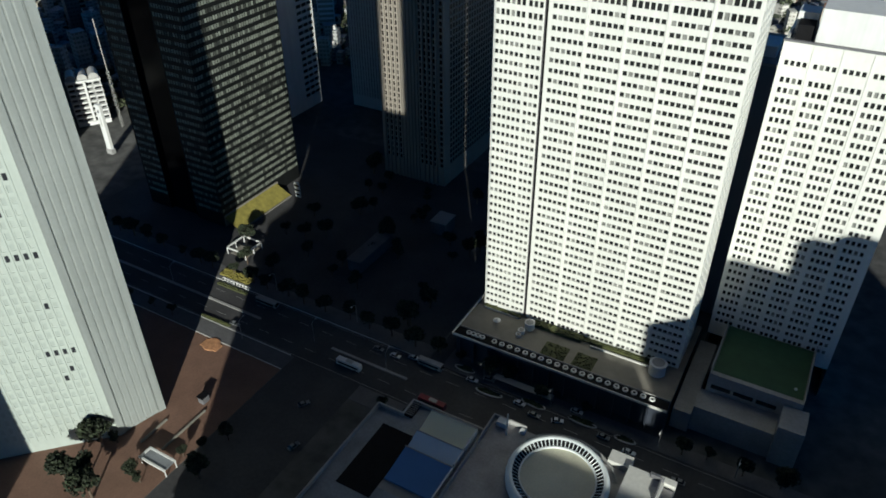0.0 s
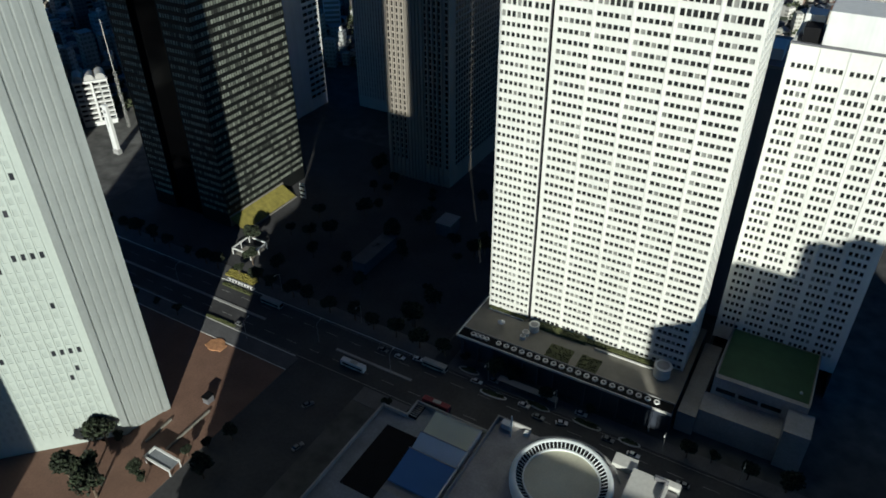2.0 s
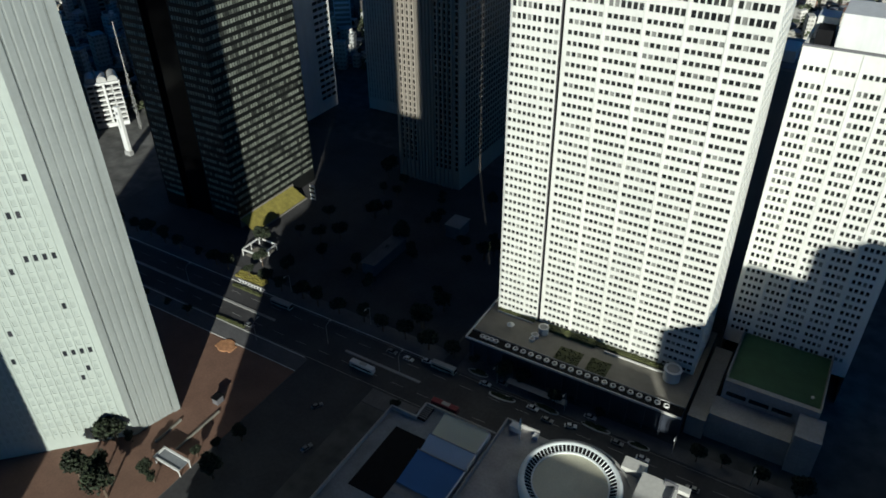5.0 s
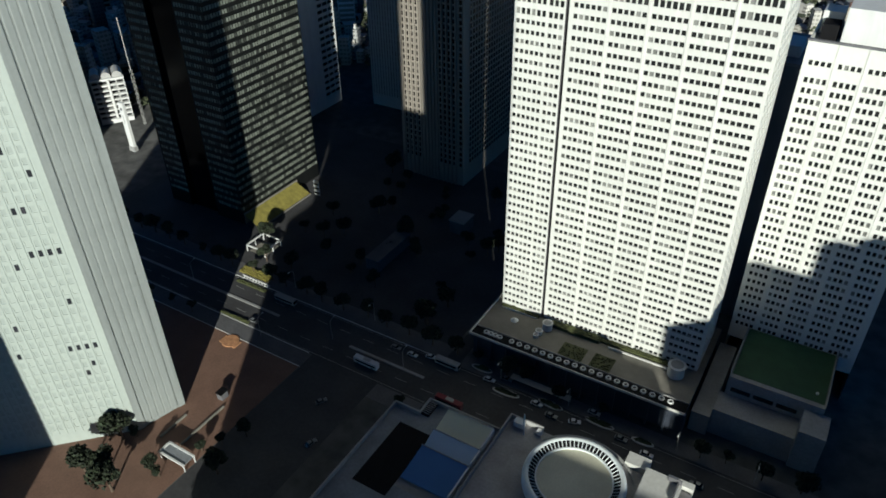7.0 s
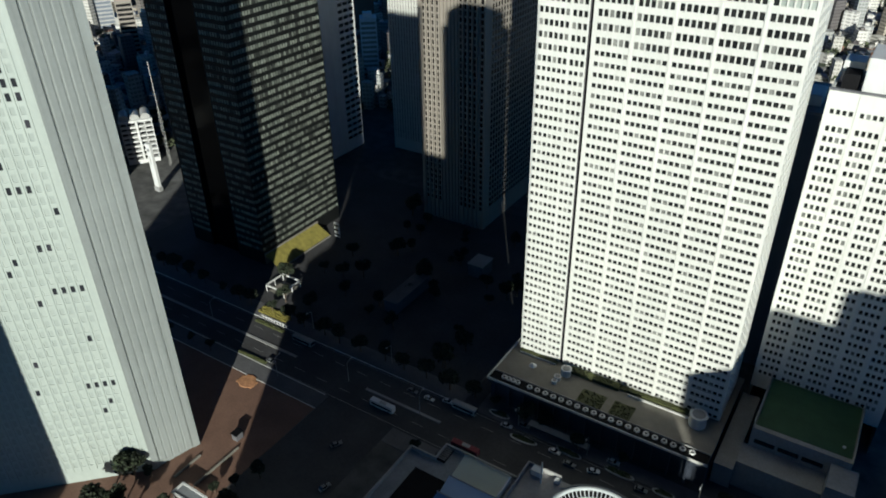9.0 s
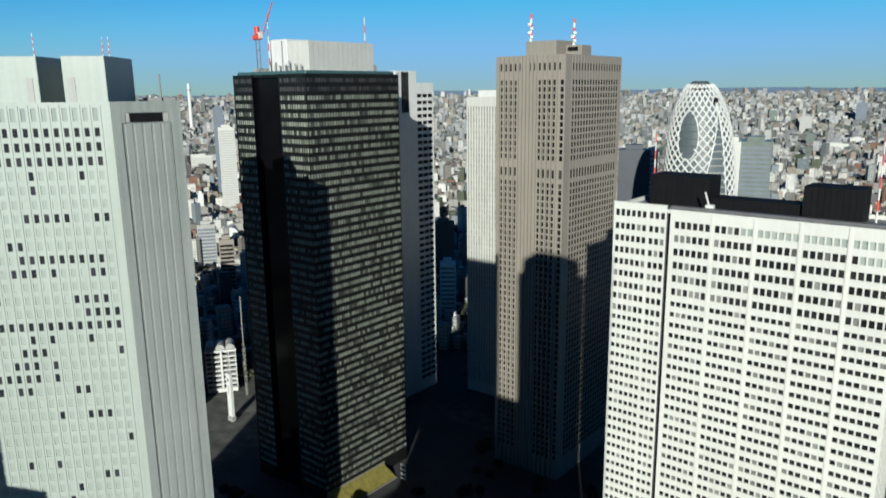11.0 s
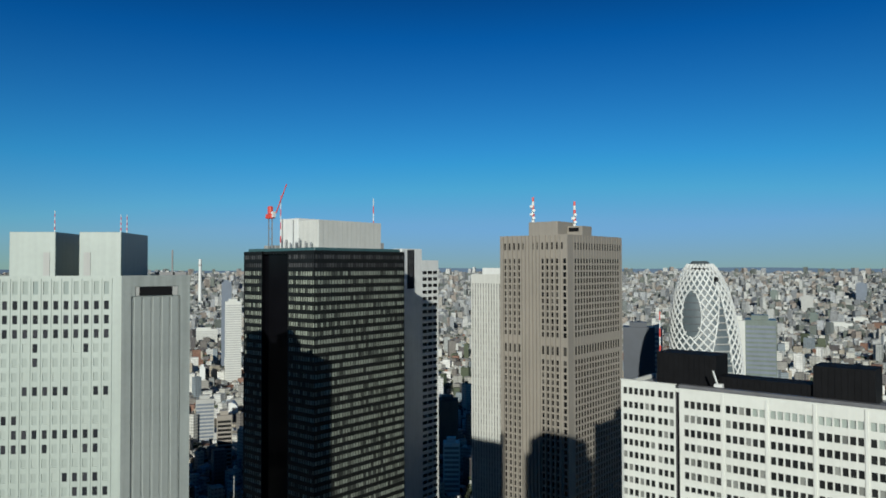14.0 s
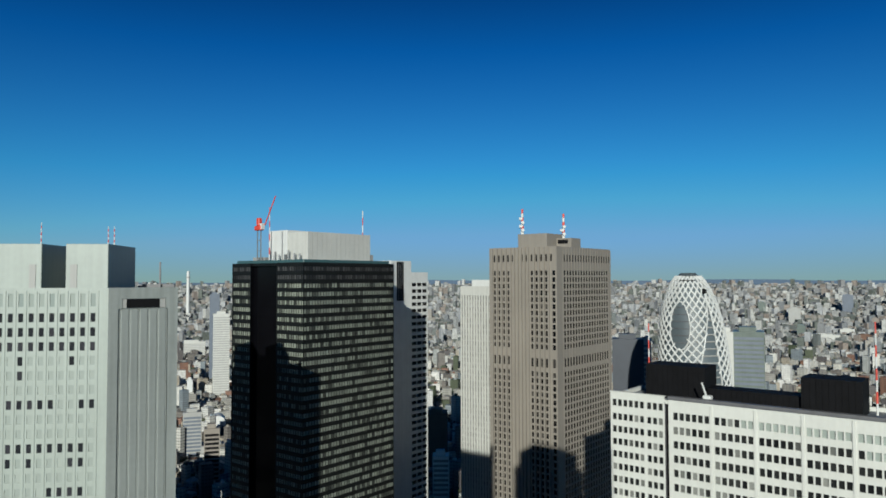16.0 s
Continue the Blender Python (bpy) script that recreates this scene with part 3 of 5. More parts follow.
def make_tree(seed, height, spread, count=1100):
    rng = random.Random(seed)
    tree = thing("tree", "evergreen street tree with a dense uneven crown, shade in its leaf colour", "tree", "street trees", (0, 0, -300))
    bm = bmesh.new()
    cyl(bm, 0, 0, 0, height * 0.5, 0.035 * height, 0.02 * height, 8)
    part("trunk", bm, M["bark"], tree)
    for _ in range(4):
        a = rng.uniform(0, 6.28)
        part("limb", bar(bmesh.new(), (0, 0, height * 0.35), (math.cos(a) * spread * 0.5, math.sin(a) * spread * 0.5, height * 0.7), 0.012 * height, 5), M["bark"], tree)
    crown = put("crown", leafy("crown", M["leaf"], spread, count, seed, 0.055 * height, 0.8), tree)
    crown.location = (0, 0, height * 0.66)
    return tree


TREES = [make_tree(s, h, w) for s, h, w in ((3, 9, 3.4), (8, 11, 4.4), (15, 7, 2.8))]


def plant(x, y, z, k, turn=0.0, size=1.0):
    ob = copy_thing(TREES[k % 3], pose(x, y, z, 0, 0, turn))
    ob.scale = (size, size, size)
    return ob


rng = random.Random(5)
for i in range(24):
    plant(-330 + i * 11 + rng.uniform(-2, 2), 186.5 + rng.uniform(-1, 1), 0.15, rng.randrange(3), rng.uniform(0, 360), rng.uniform(0.8, 1.15))
for i in range(26):
    x = -330 + i * 13.5 + rng.uniform(-2, 2)
    if not (-210 < x < -126):
        plant(x, 151.5 + rng.uniform(-1, 1), 0.15, rng.randrange(3), rng.uniform(0, 360), rng.uniform(0.7, 1.0))
for i in range(38):
    plant(rng.uniform(-236, -118), rng.uniform(196, 300), 0.1, rng.randrange(3), rng.uniform(0, 360), rng.uniform(0.8, 1.3))
for x, y, s in ((-190, 88.5, 1.35), (-186.5, 92, 0.8), (-182, 75, 1.7), (-175, 72, 1.3), (-188, 72, 1.5), (-166, 84, 0.8), (-161.5, 99, 0.6), (-158, 105, 0.6), (-171, 84.5, 0.7), (-153, 112, 0.9), (-150, 95, 1.0), (-139, 70, 1.0)):
    plant(x, y, 0.12, int(s * 10), s * 300, s)
for x, y, s in ((-80, 186, 0.8), (-64, 184, 0.7), (-48, 185, 0.8), (-12, 184, 0.9), (-4, 186, 0.8), (8, 185, 0.9), (20, 186, 1.0)):
    plant(x, y, 0.16, int(s * 10), s * 500, s)
for t in TREES:
    for o in (t, *t.children_recursive):
        bpy.data.objects.remove(o)


def hedge(x0, x1, y0, y1, z, h, mat=None, label="clipped dark green hedge along the terrace"):
    rng = random.Random(int(x0 * 7 + y0))
    bm = boxes((x0, x1, y0, y1, z, z + h * 0.8))
    for _ in range(int((x1 - x0) * (y1 - y0) * 3)):
        c = (rng.uniform(x0, x1), rng.uniform(y0, y1), z + h * rng.uniform(0.5, 0.95))
        s = rng.uniform(0.25, 0.5)
        bmesh.ops.create_icosphere(bm, subdivisions=1, radius=s, matrix=Matrix.Translation(c) @ Matrix.Diagonal((1, 1, rng.uniform(0.6, 1.1), 1)))
    return tagged(part("hedge", bm, mat or M["hedge"]), label, "hedge")


hedge(-79, -59, 207.2, 210.2, 12.5, 1.8)
hedge(-58.8, -33, 208.5, 210.6, 12.5, 1.1)
hedge(-101.5, -85.4, 209.1, 210.7, 12.5, 0.9)
for x, y, r, h, lab in ((-79.6, 205.6, 2.0, 3.0, "round pale water tank on the hotel terrace"), (-81.3, 201.5, 1.4, 1.4, "small round pale tank on the hotel terrace"), (-81.5, 199.2, 1.1, 1.0, "small round pale tank on the hotel terrace"), (-29, 206, 3.1, 4.6, "wide pale round ventilation stack on the terrace")):
    tank = thing("round_tank", lab, "tank", at=(x, y, 12.5))
    part("drum", cyl(bmesh.new(), 0, 0, 0, h, r, r * 0.96, 20), M["pale_tower"], tank)
    part("rim", cyl(bmesh.new(), 0, 0, h, h + 0.2, r * 1.05, n=20), M["white"], tank)
    part("lid", cyl(bmesh.new(), 0, 0, h + 0.2, h + 0.3, r * 0.75, n=20), M["concrete"], tank)
um = thing("parasol", "white round parasol open on the hotel terrace", "parasol", at=(-92, 201.6, 12.5))
part("canopy", cyl(bmesh.new(), 0, 0, 2.0, 2.9, 1.6, 0.1, 10), M["white"], um)
part("pole", cyl(bmesh.new(), 0, 0, 0, 2.0, 0.06, n=6), M["metal"], um)
for x0, x1 in ((-70.5, -61), (-58, -50)):
    rng = random.Random(int(x0))
    bm = boxes((x0, x1, 194.5, 202, 12.5, 12.62))
    for _ in range(60):
        x, y = rng.uniform(x0, x1 - 0.6), rng.uniform(194.6, 201.4)
        box(bm, x, x + 0.5, y, y + 0.5, 12.6, 13.1)
    tagged(part("planting_bed", bm, M["hedge"]), "dark planted bed with small shrubs on the terrace", "flower bed")

# green-roofed annex
annex = thing("annex_building", "pale low annex with a green turf court on its roof", "building")
part("wall", boxes((-11.5, 19.5, 207, 236.8, 0, 19.5)), M["concrete"], annex)
part("turf", boxes((-10.8, 18.9, 209, 236.4, 19.5, 19.62)), M["green"], annex, "green artificial turf roof court")
part("fence", boxes((-11.5, -11.3, 207, 236.8, 19.5, 22.5), (19.3, 19.5, 207, 236.8, 19.5, 22.0)), M["metal"], annex)
part("lower_block", boxes((-13, 13.5, 197, 206.9, 0, 11.5), (13.7, 22, 195.5, 206.9, 0, 17)), M["concrete"], annex)
for k in range(3):
    part("window_band", boxes((-10 + 7.6 * k, -3.4 + 7.6 * k, 206.9, 207.02, 13.2, 15.0)), M["glass"], annex)
part("side_wing", boxes((-19.5, -13.2, 195, 236, 0, 9)), M["concrete"], annex)
part("lamp", cyl(bmesh.new(), 16, 213, 19.6, 20.2, 0.5, n=8), M["white"], annex)

# ---- the pale triangular office tower ----
tri = thing("triangular_office_tower", "pale aluminium office tower with cut corners and fluted end wall", "office tower")
s2, s3 = Vector((-188.7, 94.6)), Vector((-184.4, 112.0))
fu = Vector((math.cos(radians(45)), math.sin(radians(45))))
s1 = s2 - fu * 58
s4 = s3 + Vector((math.cos(radians(165)), math.sin(radians(165)))) * 56
tp = [tuple(v) for v in (s1, s2, s3, s4)]
TZ = 199.8
t_rows = [(190.9 - 3.75 * i, 193.2 - 3.75 * i) for i in range(50)]
t_cols = [(58 - (3.8 + 2.56 * i) - 0.62, 58 - (3.8 + 2.56 * i) + 0.62) for i in range(21, -1, -1)]
# open blinds, counted from the fluted end: one row of marks a storey
ALL = "#" * 22
OPEN_BLINDS = {0: ALL, 1: ALL, 2: ALL, 3: "..#....#", 4: ".......#....#", 6: "##..#####..##", 8: ".........##", 9: ".#########", 10: ".##...#.###.#", 12: ".####.......#", 13: "####", 14: ALL,
               15: "...#...#.#", 16: "#.......###", 17: ".......#.###", 18: ".......#.#####", 19: "....##....##.#", 21: "..###..#", 23: "#", 25: "........#..#", 26: "..##", 27: "......#", 28: ".......#",
               30: "####", 31: ".....#", 35: ".#", 37: "........#", 40: "####.....#", 42: ".#", 43: "..#"}
dark_at = {(c, r) for r, marks in OPEN_BLINDS.items() for c, k in enumerate(marks) if k == "#"}
facade(tri, tp[0], tp[1], 194.2, TZ, t_cols, [(194.9, 198.3)], M["tri"], PANE["shade"], 0.2, singles=22)
facade(tri, tp[0], tp[1], 0, 194.2, t_cols, t_rows, M["tri"], PANE["none"], 0.16, singles=240, alt=(PANE["hall"], lambda x, z: (round((58 - x - 3.8) / 2.56), round((190.9 - z) / 3.75)) in dark_at))
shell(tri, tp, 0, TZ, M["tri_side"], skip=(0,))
rib = mesh_of("rib", *[[*o] for o in ([(0, 0, 0), (0.45, 0, 0), (0.45, 0, 194), (0, 0, 194), (0.08, -0.14, 0), (0.37, -0.14, 0), (0.37, -0.14, 194), (0.08, -0.14, 194)], [(4, 5, 6, 7), (0, 4, 7, 3), (5, 1, 2, 6), (3, 7, 6, 2)])], M["tri"])
for i in range(23):
    ob = put("rib", rib, tri)
    d = s2 - fu * (2.55 + 2.56 * i + 0.2)
    ob.matrix_basis = pose(d.x, d.y, 5, 0, 0, 45)
cu = (s3 - s2).normalized()
turn = math.degrees(math.atan2(cu.y, cu.x))
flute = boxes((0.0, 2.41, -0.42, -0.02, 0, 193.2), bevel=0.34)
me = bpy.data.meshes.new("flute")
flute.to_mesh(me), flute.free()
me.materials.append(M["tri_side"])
for i in range(5):
    ob = put("flute", me, tri)
    d = s2 + cu * (2.9 + 2.42 * i)
    ob.matrix_basis = pose(d.x, d.y, 1, 0, 0, turn)
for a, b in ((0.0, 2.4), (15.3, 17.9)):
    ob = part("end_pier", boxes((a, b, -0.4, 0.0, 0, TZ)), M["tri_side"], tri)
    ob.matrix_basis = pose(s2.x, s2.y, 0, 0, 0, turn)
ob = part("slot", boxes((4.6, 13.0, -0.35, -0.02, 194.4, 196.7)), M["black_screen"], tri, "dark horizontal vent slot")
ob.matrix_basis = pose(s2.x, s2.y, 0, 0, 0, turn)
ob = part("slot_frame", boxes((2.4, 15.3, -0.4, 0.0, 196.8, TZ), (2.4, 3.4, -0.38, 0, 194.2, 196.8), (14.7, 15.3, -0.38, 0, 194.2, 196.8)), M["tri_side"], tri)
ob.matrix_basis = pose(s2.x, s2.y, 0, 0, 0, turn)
for a, b in ((0.3, 11.0), (17.0, 28.6)):
    ob = part("penthouse", boxes((-b, -a, 0.4, 23.5 if a < 5 else 36, 198, 211.4), bevel=0.12), M["tri"], tri, "pale flush plant room on the roof")
    ob.matrix_basis = pose(s2.x, s2.y, 0, 0, 0, 45)
    dr = part("door", boxes((-b + 1.2 if a < 5 else -a - 3.0, -b + 2.9 if a < 5 else -a - 1.4, 0.25, 0.38, 199.8, 206)), M["blind_grey"], tri, "tall grey plant door")
    dr.matrix_basis = pose(s2.x, s2.y, 0, 0, 0, 45)
for d_, z1 in ((20.0, 217.5), (2.6, 216.5), (1.0, 216.5)):
    p = s2 - fu * d_ + Vector((-5.0, 5.0))
    striped_mast(p.x, p.y, 211.4, z1, 0.16, 7)
ob = part("roof_crane", boxes((-6, 3, 12, 13, 199, 200.6), (-1, -0.6, 11, 11.4, 199, 207)), M["keio_band"], tri)
ob.matrix_basis = pose(s3.x - 3, s3.y - 6, 0, 0, 0, 45)

for a, b in ((3.5, 4.5), (13.1, 14.6)):
    ob = part("slot_end", boxes((a, b, -0.2, -0.02, 194.4, 196.7)), M["blind_grey"], tri)
    ob.matrix_basis = pose(s2.x, s2.y, 0, 0, 0, turn)
# ---- the black office tower ----
mit = thing("black_office_tower", "black steel and glass office tower with cream blinds", "office tower")
MX0, MX1, MY0, MY1, MZ = -306.0, -253.0, 215.5, 275.4, 209.5
m_rows = [(205.7 - 3.88 * i, 207.7 - 3.88 * i) for i in range(52)]
high = lambda x, z: z > 200.5
e_cols = [(0.5 + 1.69 * i, 0.5 + 1.69 * i + 1.56) for i in range(35)]
facade(mit, (MX1, MY0), (MX1, MY1), 0, MZ, e_cols, m_rows, M["dark_glass"], PANE["lit"], 0.3, singles=200, alt=(PANE["plant"], high))
facade(mit, (MX0, MY0), (-291.2, MY0), 0, MZ, [(0.8 + 1.69 * i, 2.36 + 1.69 * i) for i in range(8)], m_rows, M["dark_glass"], PANE["lit"], 0.3, singles=40, alt=(PANE["plant"], high))
facade(mit, (-271.8, MY0), (MX1, MY0), 0, MZ, [(0.6 + 1.69 * i, 2.16 + 1.69 * i) for i in range(11)], m_rows, M["dark_glass"], PANE["lit"], 0.3, singles=60, alt=(PANE["plant"], high))
part("recess", boxes((-291.2, -271.8, MY0 + 2.0, MY0 + 2.3, 0, MZ)), M["deep_black"], mit, "black recessed bay")
for x in (-291.3, -271.9):
    part("recess_cheek", boxes((x, x + 0.1, MY0, MY0 + 2, 0, MZ)), M["deep_black"], mit)
shell(mit, rect(MX0, MX1, MY0 + 0.01, MY1), 0, MZ - 0.1, M["dark_glass"], skip=(0, 1))
part("roof_rim", boxes((MX0 + 1.5, MX1 - 1.5, MY0 + 1.5, MY1 - 1.5, MZ - 1, MZ + 1.4), bevel=0.3), M["teal"], mit, "teal metal roof rim")
part("penthouse", boxes((-286.5, -273.0, 222.6, 236, MZ, 225.2), bevel=0.15), M["white"], mit, "pale rooftop plant room")
# greyer than the front room: weaker sun on the east side is painted in
part("penthouse", boxes((-272.9, -259, 223.1, 264.5, MZ, 224.0), bevel=0.15), M["pale_tower"], mit, "long rooftop plant room, greyed for its less sunlit east side")
for k in range(13):
    part("panel_joint", boxes((-258.99, -258.93, 226 + 3 * k, 226.1 + 3 * k, MZ, 223.8)), M["blind_grey"], mit)
for x in (-284.2, -280.6, -277.2, -270.5, -266.0, -262.2):
    part("roof_pipe", boxes((x, x + 0.5, 220.6, 221.4, MZ, 213.0 + (x * 7) % 3.0), bevel=0.08), M["metal"], mit)
part("ladder", boxes((-276.5, -276.1, 222.2, 222.6, MZ, 224.5), (-281, -280.4, 221.4, 222, MZ, 215), (-272, -271, 220, 221, MZ, 213.5)), M["metal"], mit)
part("plant", boxes((-297, -288, 221, 228, MZ, 212.5)), M["concrete"], mit)
part("plant", boxes((-262, -259.5, 265, 267, MZ, 214)), M["concrete"], mit)
striped_mast(-266, 266, MZ + 1, 237, 0.35, 7)
striped_mast(-283.5, 220.5, MZ + 1, 236.5, 0.3, 8)
crane = thing("tower_crane", "red and white maintenance crane standing on the black tower roof", "crane", at=(-289.5, 219, MZ + 1))
part("mast", boxes((-1.5, -1.1, -0.2, 0.2, 0, 15), (1.1, 1.5, -0.2, 0.2, 0, 15), (-1.5, 1.5, -0.1, 0.1, 5, 5.3), (-1.5, 1.5, -0.1, 0.1, 10, 10.3)), M["metal"], crane)
part("cab", boxes((-2.6, 2.4, -1.2, 1.2, 15, 17.2), (-1.2, 1.0, -1, 1, 17.2, 21), bevel=0.3), M["red"], crane)
part("counterweight", boxes((1.6, 3.0, -0.9, 0.9, 15.5, 18.3)), M["white"], crane)
part("jib", bar(bmesh.new(), (3, 1, 17.5), (11, 1, 31), 0.28), M["red"], crane)

# sunlit garden at its foot
gb = bmesh.new()
vs = [gb.verts.new(v) for v in ((-252.8, 216, 5.5), (-252.8, 256, 5.5), (-243.2, 256, 0.3), (-243.2, 216, 0.3))]
gb.faces.new(vs[::-1])
bmesh.ops.recalc_face_normals(gb, faces=gb.faces)
tagged(part("lawn_slope", gb, M["yellow_lawn"]), "dry yellow winter lawn sloping down from the black tower", "lawn", kind="structure")
sheet("trim", M["deck"], "pale stone edge above the yellow lawn", "kerb", (-253, -252.6, 216, 257, 0, 6.2), (-243.2, -242.7, 216, 256, 0, 0.9))
sign = thing("striped_panel", "pale panel with dark slanted bars beside the tower", "panel", at=(-241, 257, 0))
part("panel", boxes((0, 3.5, 0, 0.5, 0, 9)), M["white"], sign)
for k in range(3):
    part("slanted_bar", boxes((0.1, 3.4, -0.06, 0, 1.2 + 2.7 * k, 2.3 + 2.7 * k)), M["black_screen"], sign)

# ---- the brown office tower ----
cen = thing("brown_office_tower", "beige brown ribbed office tower with narrow windows", "office tower")
CX0, CX1, CY0, CY1, CZ = -214.2, -175.0, 305.4, 362.5, 217.3
c_rows = [(203.4 - 3.25 * i, 205.7 - 3.25 * i) for i in range(12)] + [(159.0, 163.2)] + [(154.4 - 3.25 * i, 156.7 - 3.25 * i) for i in range(45)]
s_cols = [(c - CX0 - 0.92, c - CX0 + 0.92) for c in [-210.6 + 2.75 * i for i in range(4)] + [-188.7 + 2.7 * i for i in range(4)]]
facade(cen, (CX0, CY0), (CX1, CY0), 0, CZ, s_cols + [(36.6, 38.4)], c_rows, M["brown"], PANE["slit"], 0.5, singles=110)
facade(cen, (CX1, CY0), (CX1, CY1), 0, CZ, [(6.75 + 2.84 * i, 8.75 + 2.84 * i) for i in range(17)], c_rows, M["brown"], PANE["slit"], 0.14, singles=160)
shell(cen, rect(CX0, CX1, CY0 + 0.01, CY1), 0, CZ - 0.1, M["brown"], skip=(0, 1))
for x in [-212.1 + 2.75 * i for i in range(5)] + [-198.9 + 2.05 * i for i in range(5)] + [-187.35 + 2.7 * i for i in range(4)]:
    part("rib", boxes((x - 0.42, x + 0.42, CY0 - 1.0, CY0, 0, CZ - 0.2), bevel=0.08), M["brown"], cen)
for i in range(19):
    y = CY0 + 5.2 + 2.84 * i
    part("rib", boxes((CX1, CX1 + 0.16, y + 0.85, y + 1.4, 0, CZ - 0.3)), M["brown"], cen)
for i in range(13):
    x = -211 + 2.75 * i
    part("vent_slot", boxes((x - 0.4, x + 0.4, CY0 - 0.12, CY0, 210.2, 213.6)), M["black_screen"], cen)
for i in range(18):
    y = CY0 + 5.2 + 2.84 * i
    part("vent_slot", boxes((CX1, CX1 + 0.08, y + 1.7, y + 2.5, 210.0, 213.4)), M["black_screen"], cen)
part("penthouse", boxes((-200.5, -183.8, 311, 330, CZ - 1.2, 224.2), bevel=0.2), M["brown"], cen)
part("penthouse", boxes((-186.0, -175.6, 321, 331, CZ - 1.2, 222.0), bevel=0.2), M["brown"], cen)
part("vent", boxes((-183, -177.5, 320.7, 321, 219.3, 221.2)), M["black_screen"], cen, "dark roof vent")
striped_mast(-199, 313, 224.2, 237, 0.8, 6, 4)
striped_mast(-181.5, 324, 222, 234.5, 0.8, 6, 3)

# ---- towers behind ----
pale = thing("pale_office_tower", "slender pale white office tower with fine vertical stripes", "office tower")
facade(pale, (-285.2, 374), (-240, 374), 0, 197, [(0.9 + 2.1 * i, 1.75 + 2.1 * i) for i in range(21)], [(8 + 3.6 * i, 11.2 + 3.6 * i) for i in range(51)], M["pale_tower"], PANE["stripe"], 0.5, singles=100)
shell(pale, rect(-285.2, -240, 374.01, 410), 0, 196.9, M["pale_tower"], skip=(0,))
part("penthouse", boxes((-279, -245, 378, 405, 196, 201)), M["white"], pale)
striped_mast(-262, 380, 201, 210, 0.2, 5)
blue = thing("stepped_office_tower", "pale grey office tower with a stepped roof", "office tower")
part("wall", boxes((-345, -308.2, 333, 351.8, 0, 213.2)), M["white"], blue)
part("pale_bay", boxes((-308.2, -308.0, 333, 351.8, 0, 213)), M["white"], blue)
for k in range(4):
    part("dark_stripe", boxes((-308.0, -307.8, 338 + 1.7 * k, 339.3 + 1.7 * k, 188, 212.6)), M["black_screen"], blue)
facade(blue, (-308, 352), (-308, 368.3), 0, 206, [(0.5 + 5.2 * i, 5.2 + 5.2 * i) for i in range(3)], [(8 + 4.2 * i, 10.2 + 4.2 * i) for i in range(46)], M["white"], PANE["slit"], 0.4, singles=60)
shell(blue, rect(-345, -308.01, 352, 368.3), 0, 205.9, M["white"], skip=(1,))

# ---- the woven cocoon tower ----
coc = thing("cocoon_tower", "curved glass tower wrapped in a white diagonal lattice", "tower")
CC, CH = (-161.5, 452.0), 205.0


FACING = radians(-70.3)


def coc_r(z):
    k = max(0.0, (z - 40) / 166.5)
    return 22.0 * (1 - k ** 5.6) ** 0.5


def coc_p(a, z, out=0.0):
    """A point of the skin; the body leans back to one side towards its crown."""
    r = coc_r(z) + out
    lean = -3.6 * max(0.0, (z - 130) / 75)
    return (CC[0] + 0.94 * lean + math.cos(a) * r, CC[1] + 0.337 * lean + math.sin(a) * r, z)


levels = [CH * i / 40 for i in range(41)]
verts = [coc_p(2 * math.pi * i / 48, z, -0.5) for z in levels for i in range(48)]
faces = [(k * 48 + i, k * 48 + (i + 1) % 48, (k + 1) * 48 + (i + 1) % 48, (k + 1) * 48 + i) for k in range(40) for i in range(48)]
faces.append(tuple(40 * 48 + i for i in range(48)))
put("glass_body", mesh_of("glass_body", verts, faces, M["cocoon_glass"], True), coc, "blue grey curved glass")
oval_a, oval_z = radians(-91.5), 173.0


def in_oval(a, z):
    d = (a - oval_a + math.pi) % (2 * math.pi) - math.pi
    return (d / 0.34) ** 2 + ((z - oval_z) / 14.5) ** 2 < 1




def seam_edges(z):
    """The glazed gore between two woven leaves: it opens downwards from a point."""
    t = max(0.0, (190 - z) / 43)
    mid, half = FACING + radians(41 - 14 * min(t, 1.3)), radians(18 * min(t, 1.6))
    return mid - half, mid + half


def in_seam(a, z):
    lo, hi = seam_edges(z)
    return 0 < (a - lo + math.pi) % (2 * math.pi) - math.pi < hi - lo


bm = bmesh.new()
N, STEP = 25, 2.9
for s in (1, -1):
    for i in range(N):
        for k in range(24, int(CH / STEP)):
            z0, z1 = k * STEP, (k + 1) * STEP
            a0 = 2 * math.pi * (i + s * k * 0.5) / N
            a1 = 2 * math.pi * (i + s * (k + 1) * 0.5) / N
            am, zm = (a0 + a1) / 2, (z0 + z1) / 2
            if in_oval(am, zm) or in_seam(am, zm):
                continue
            bar(bm, coc_p(a0, z0), coc_p(a1, min(z1, CH)), 0.58, 4)
part("lattice", bm, M["white"], coc, "white diagonal lattice bars")
bm = bmesh.new()
for side in (0, 1):
    for k in range(14, 38):
        bar(bm, coc_p(seam_edges(k * 5.0)[side], k * 5.0), coc_p(seam_edges(k * 5.0 + 5.0)[side], k * 5.0 + 5.0), 0.4, 4)
part("seam_frame", bm, M["white"], coc)
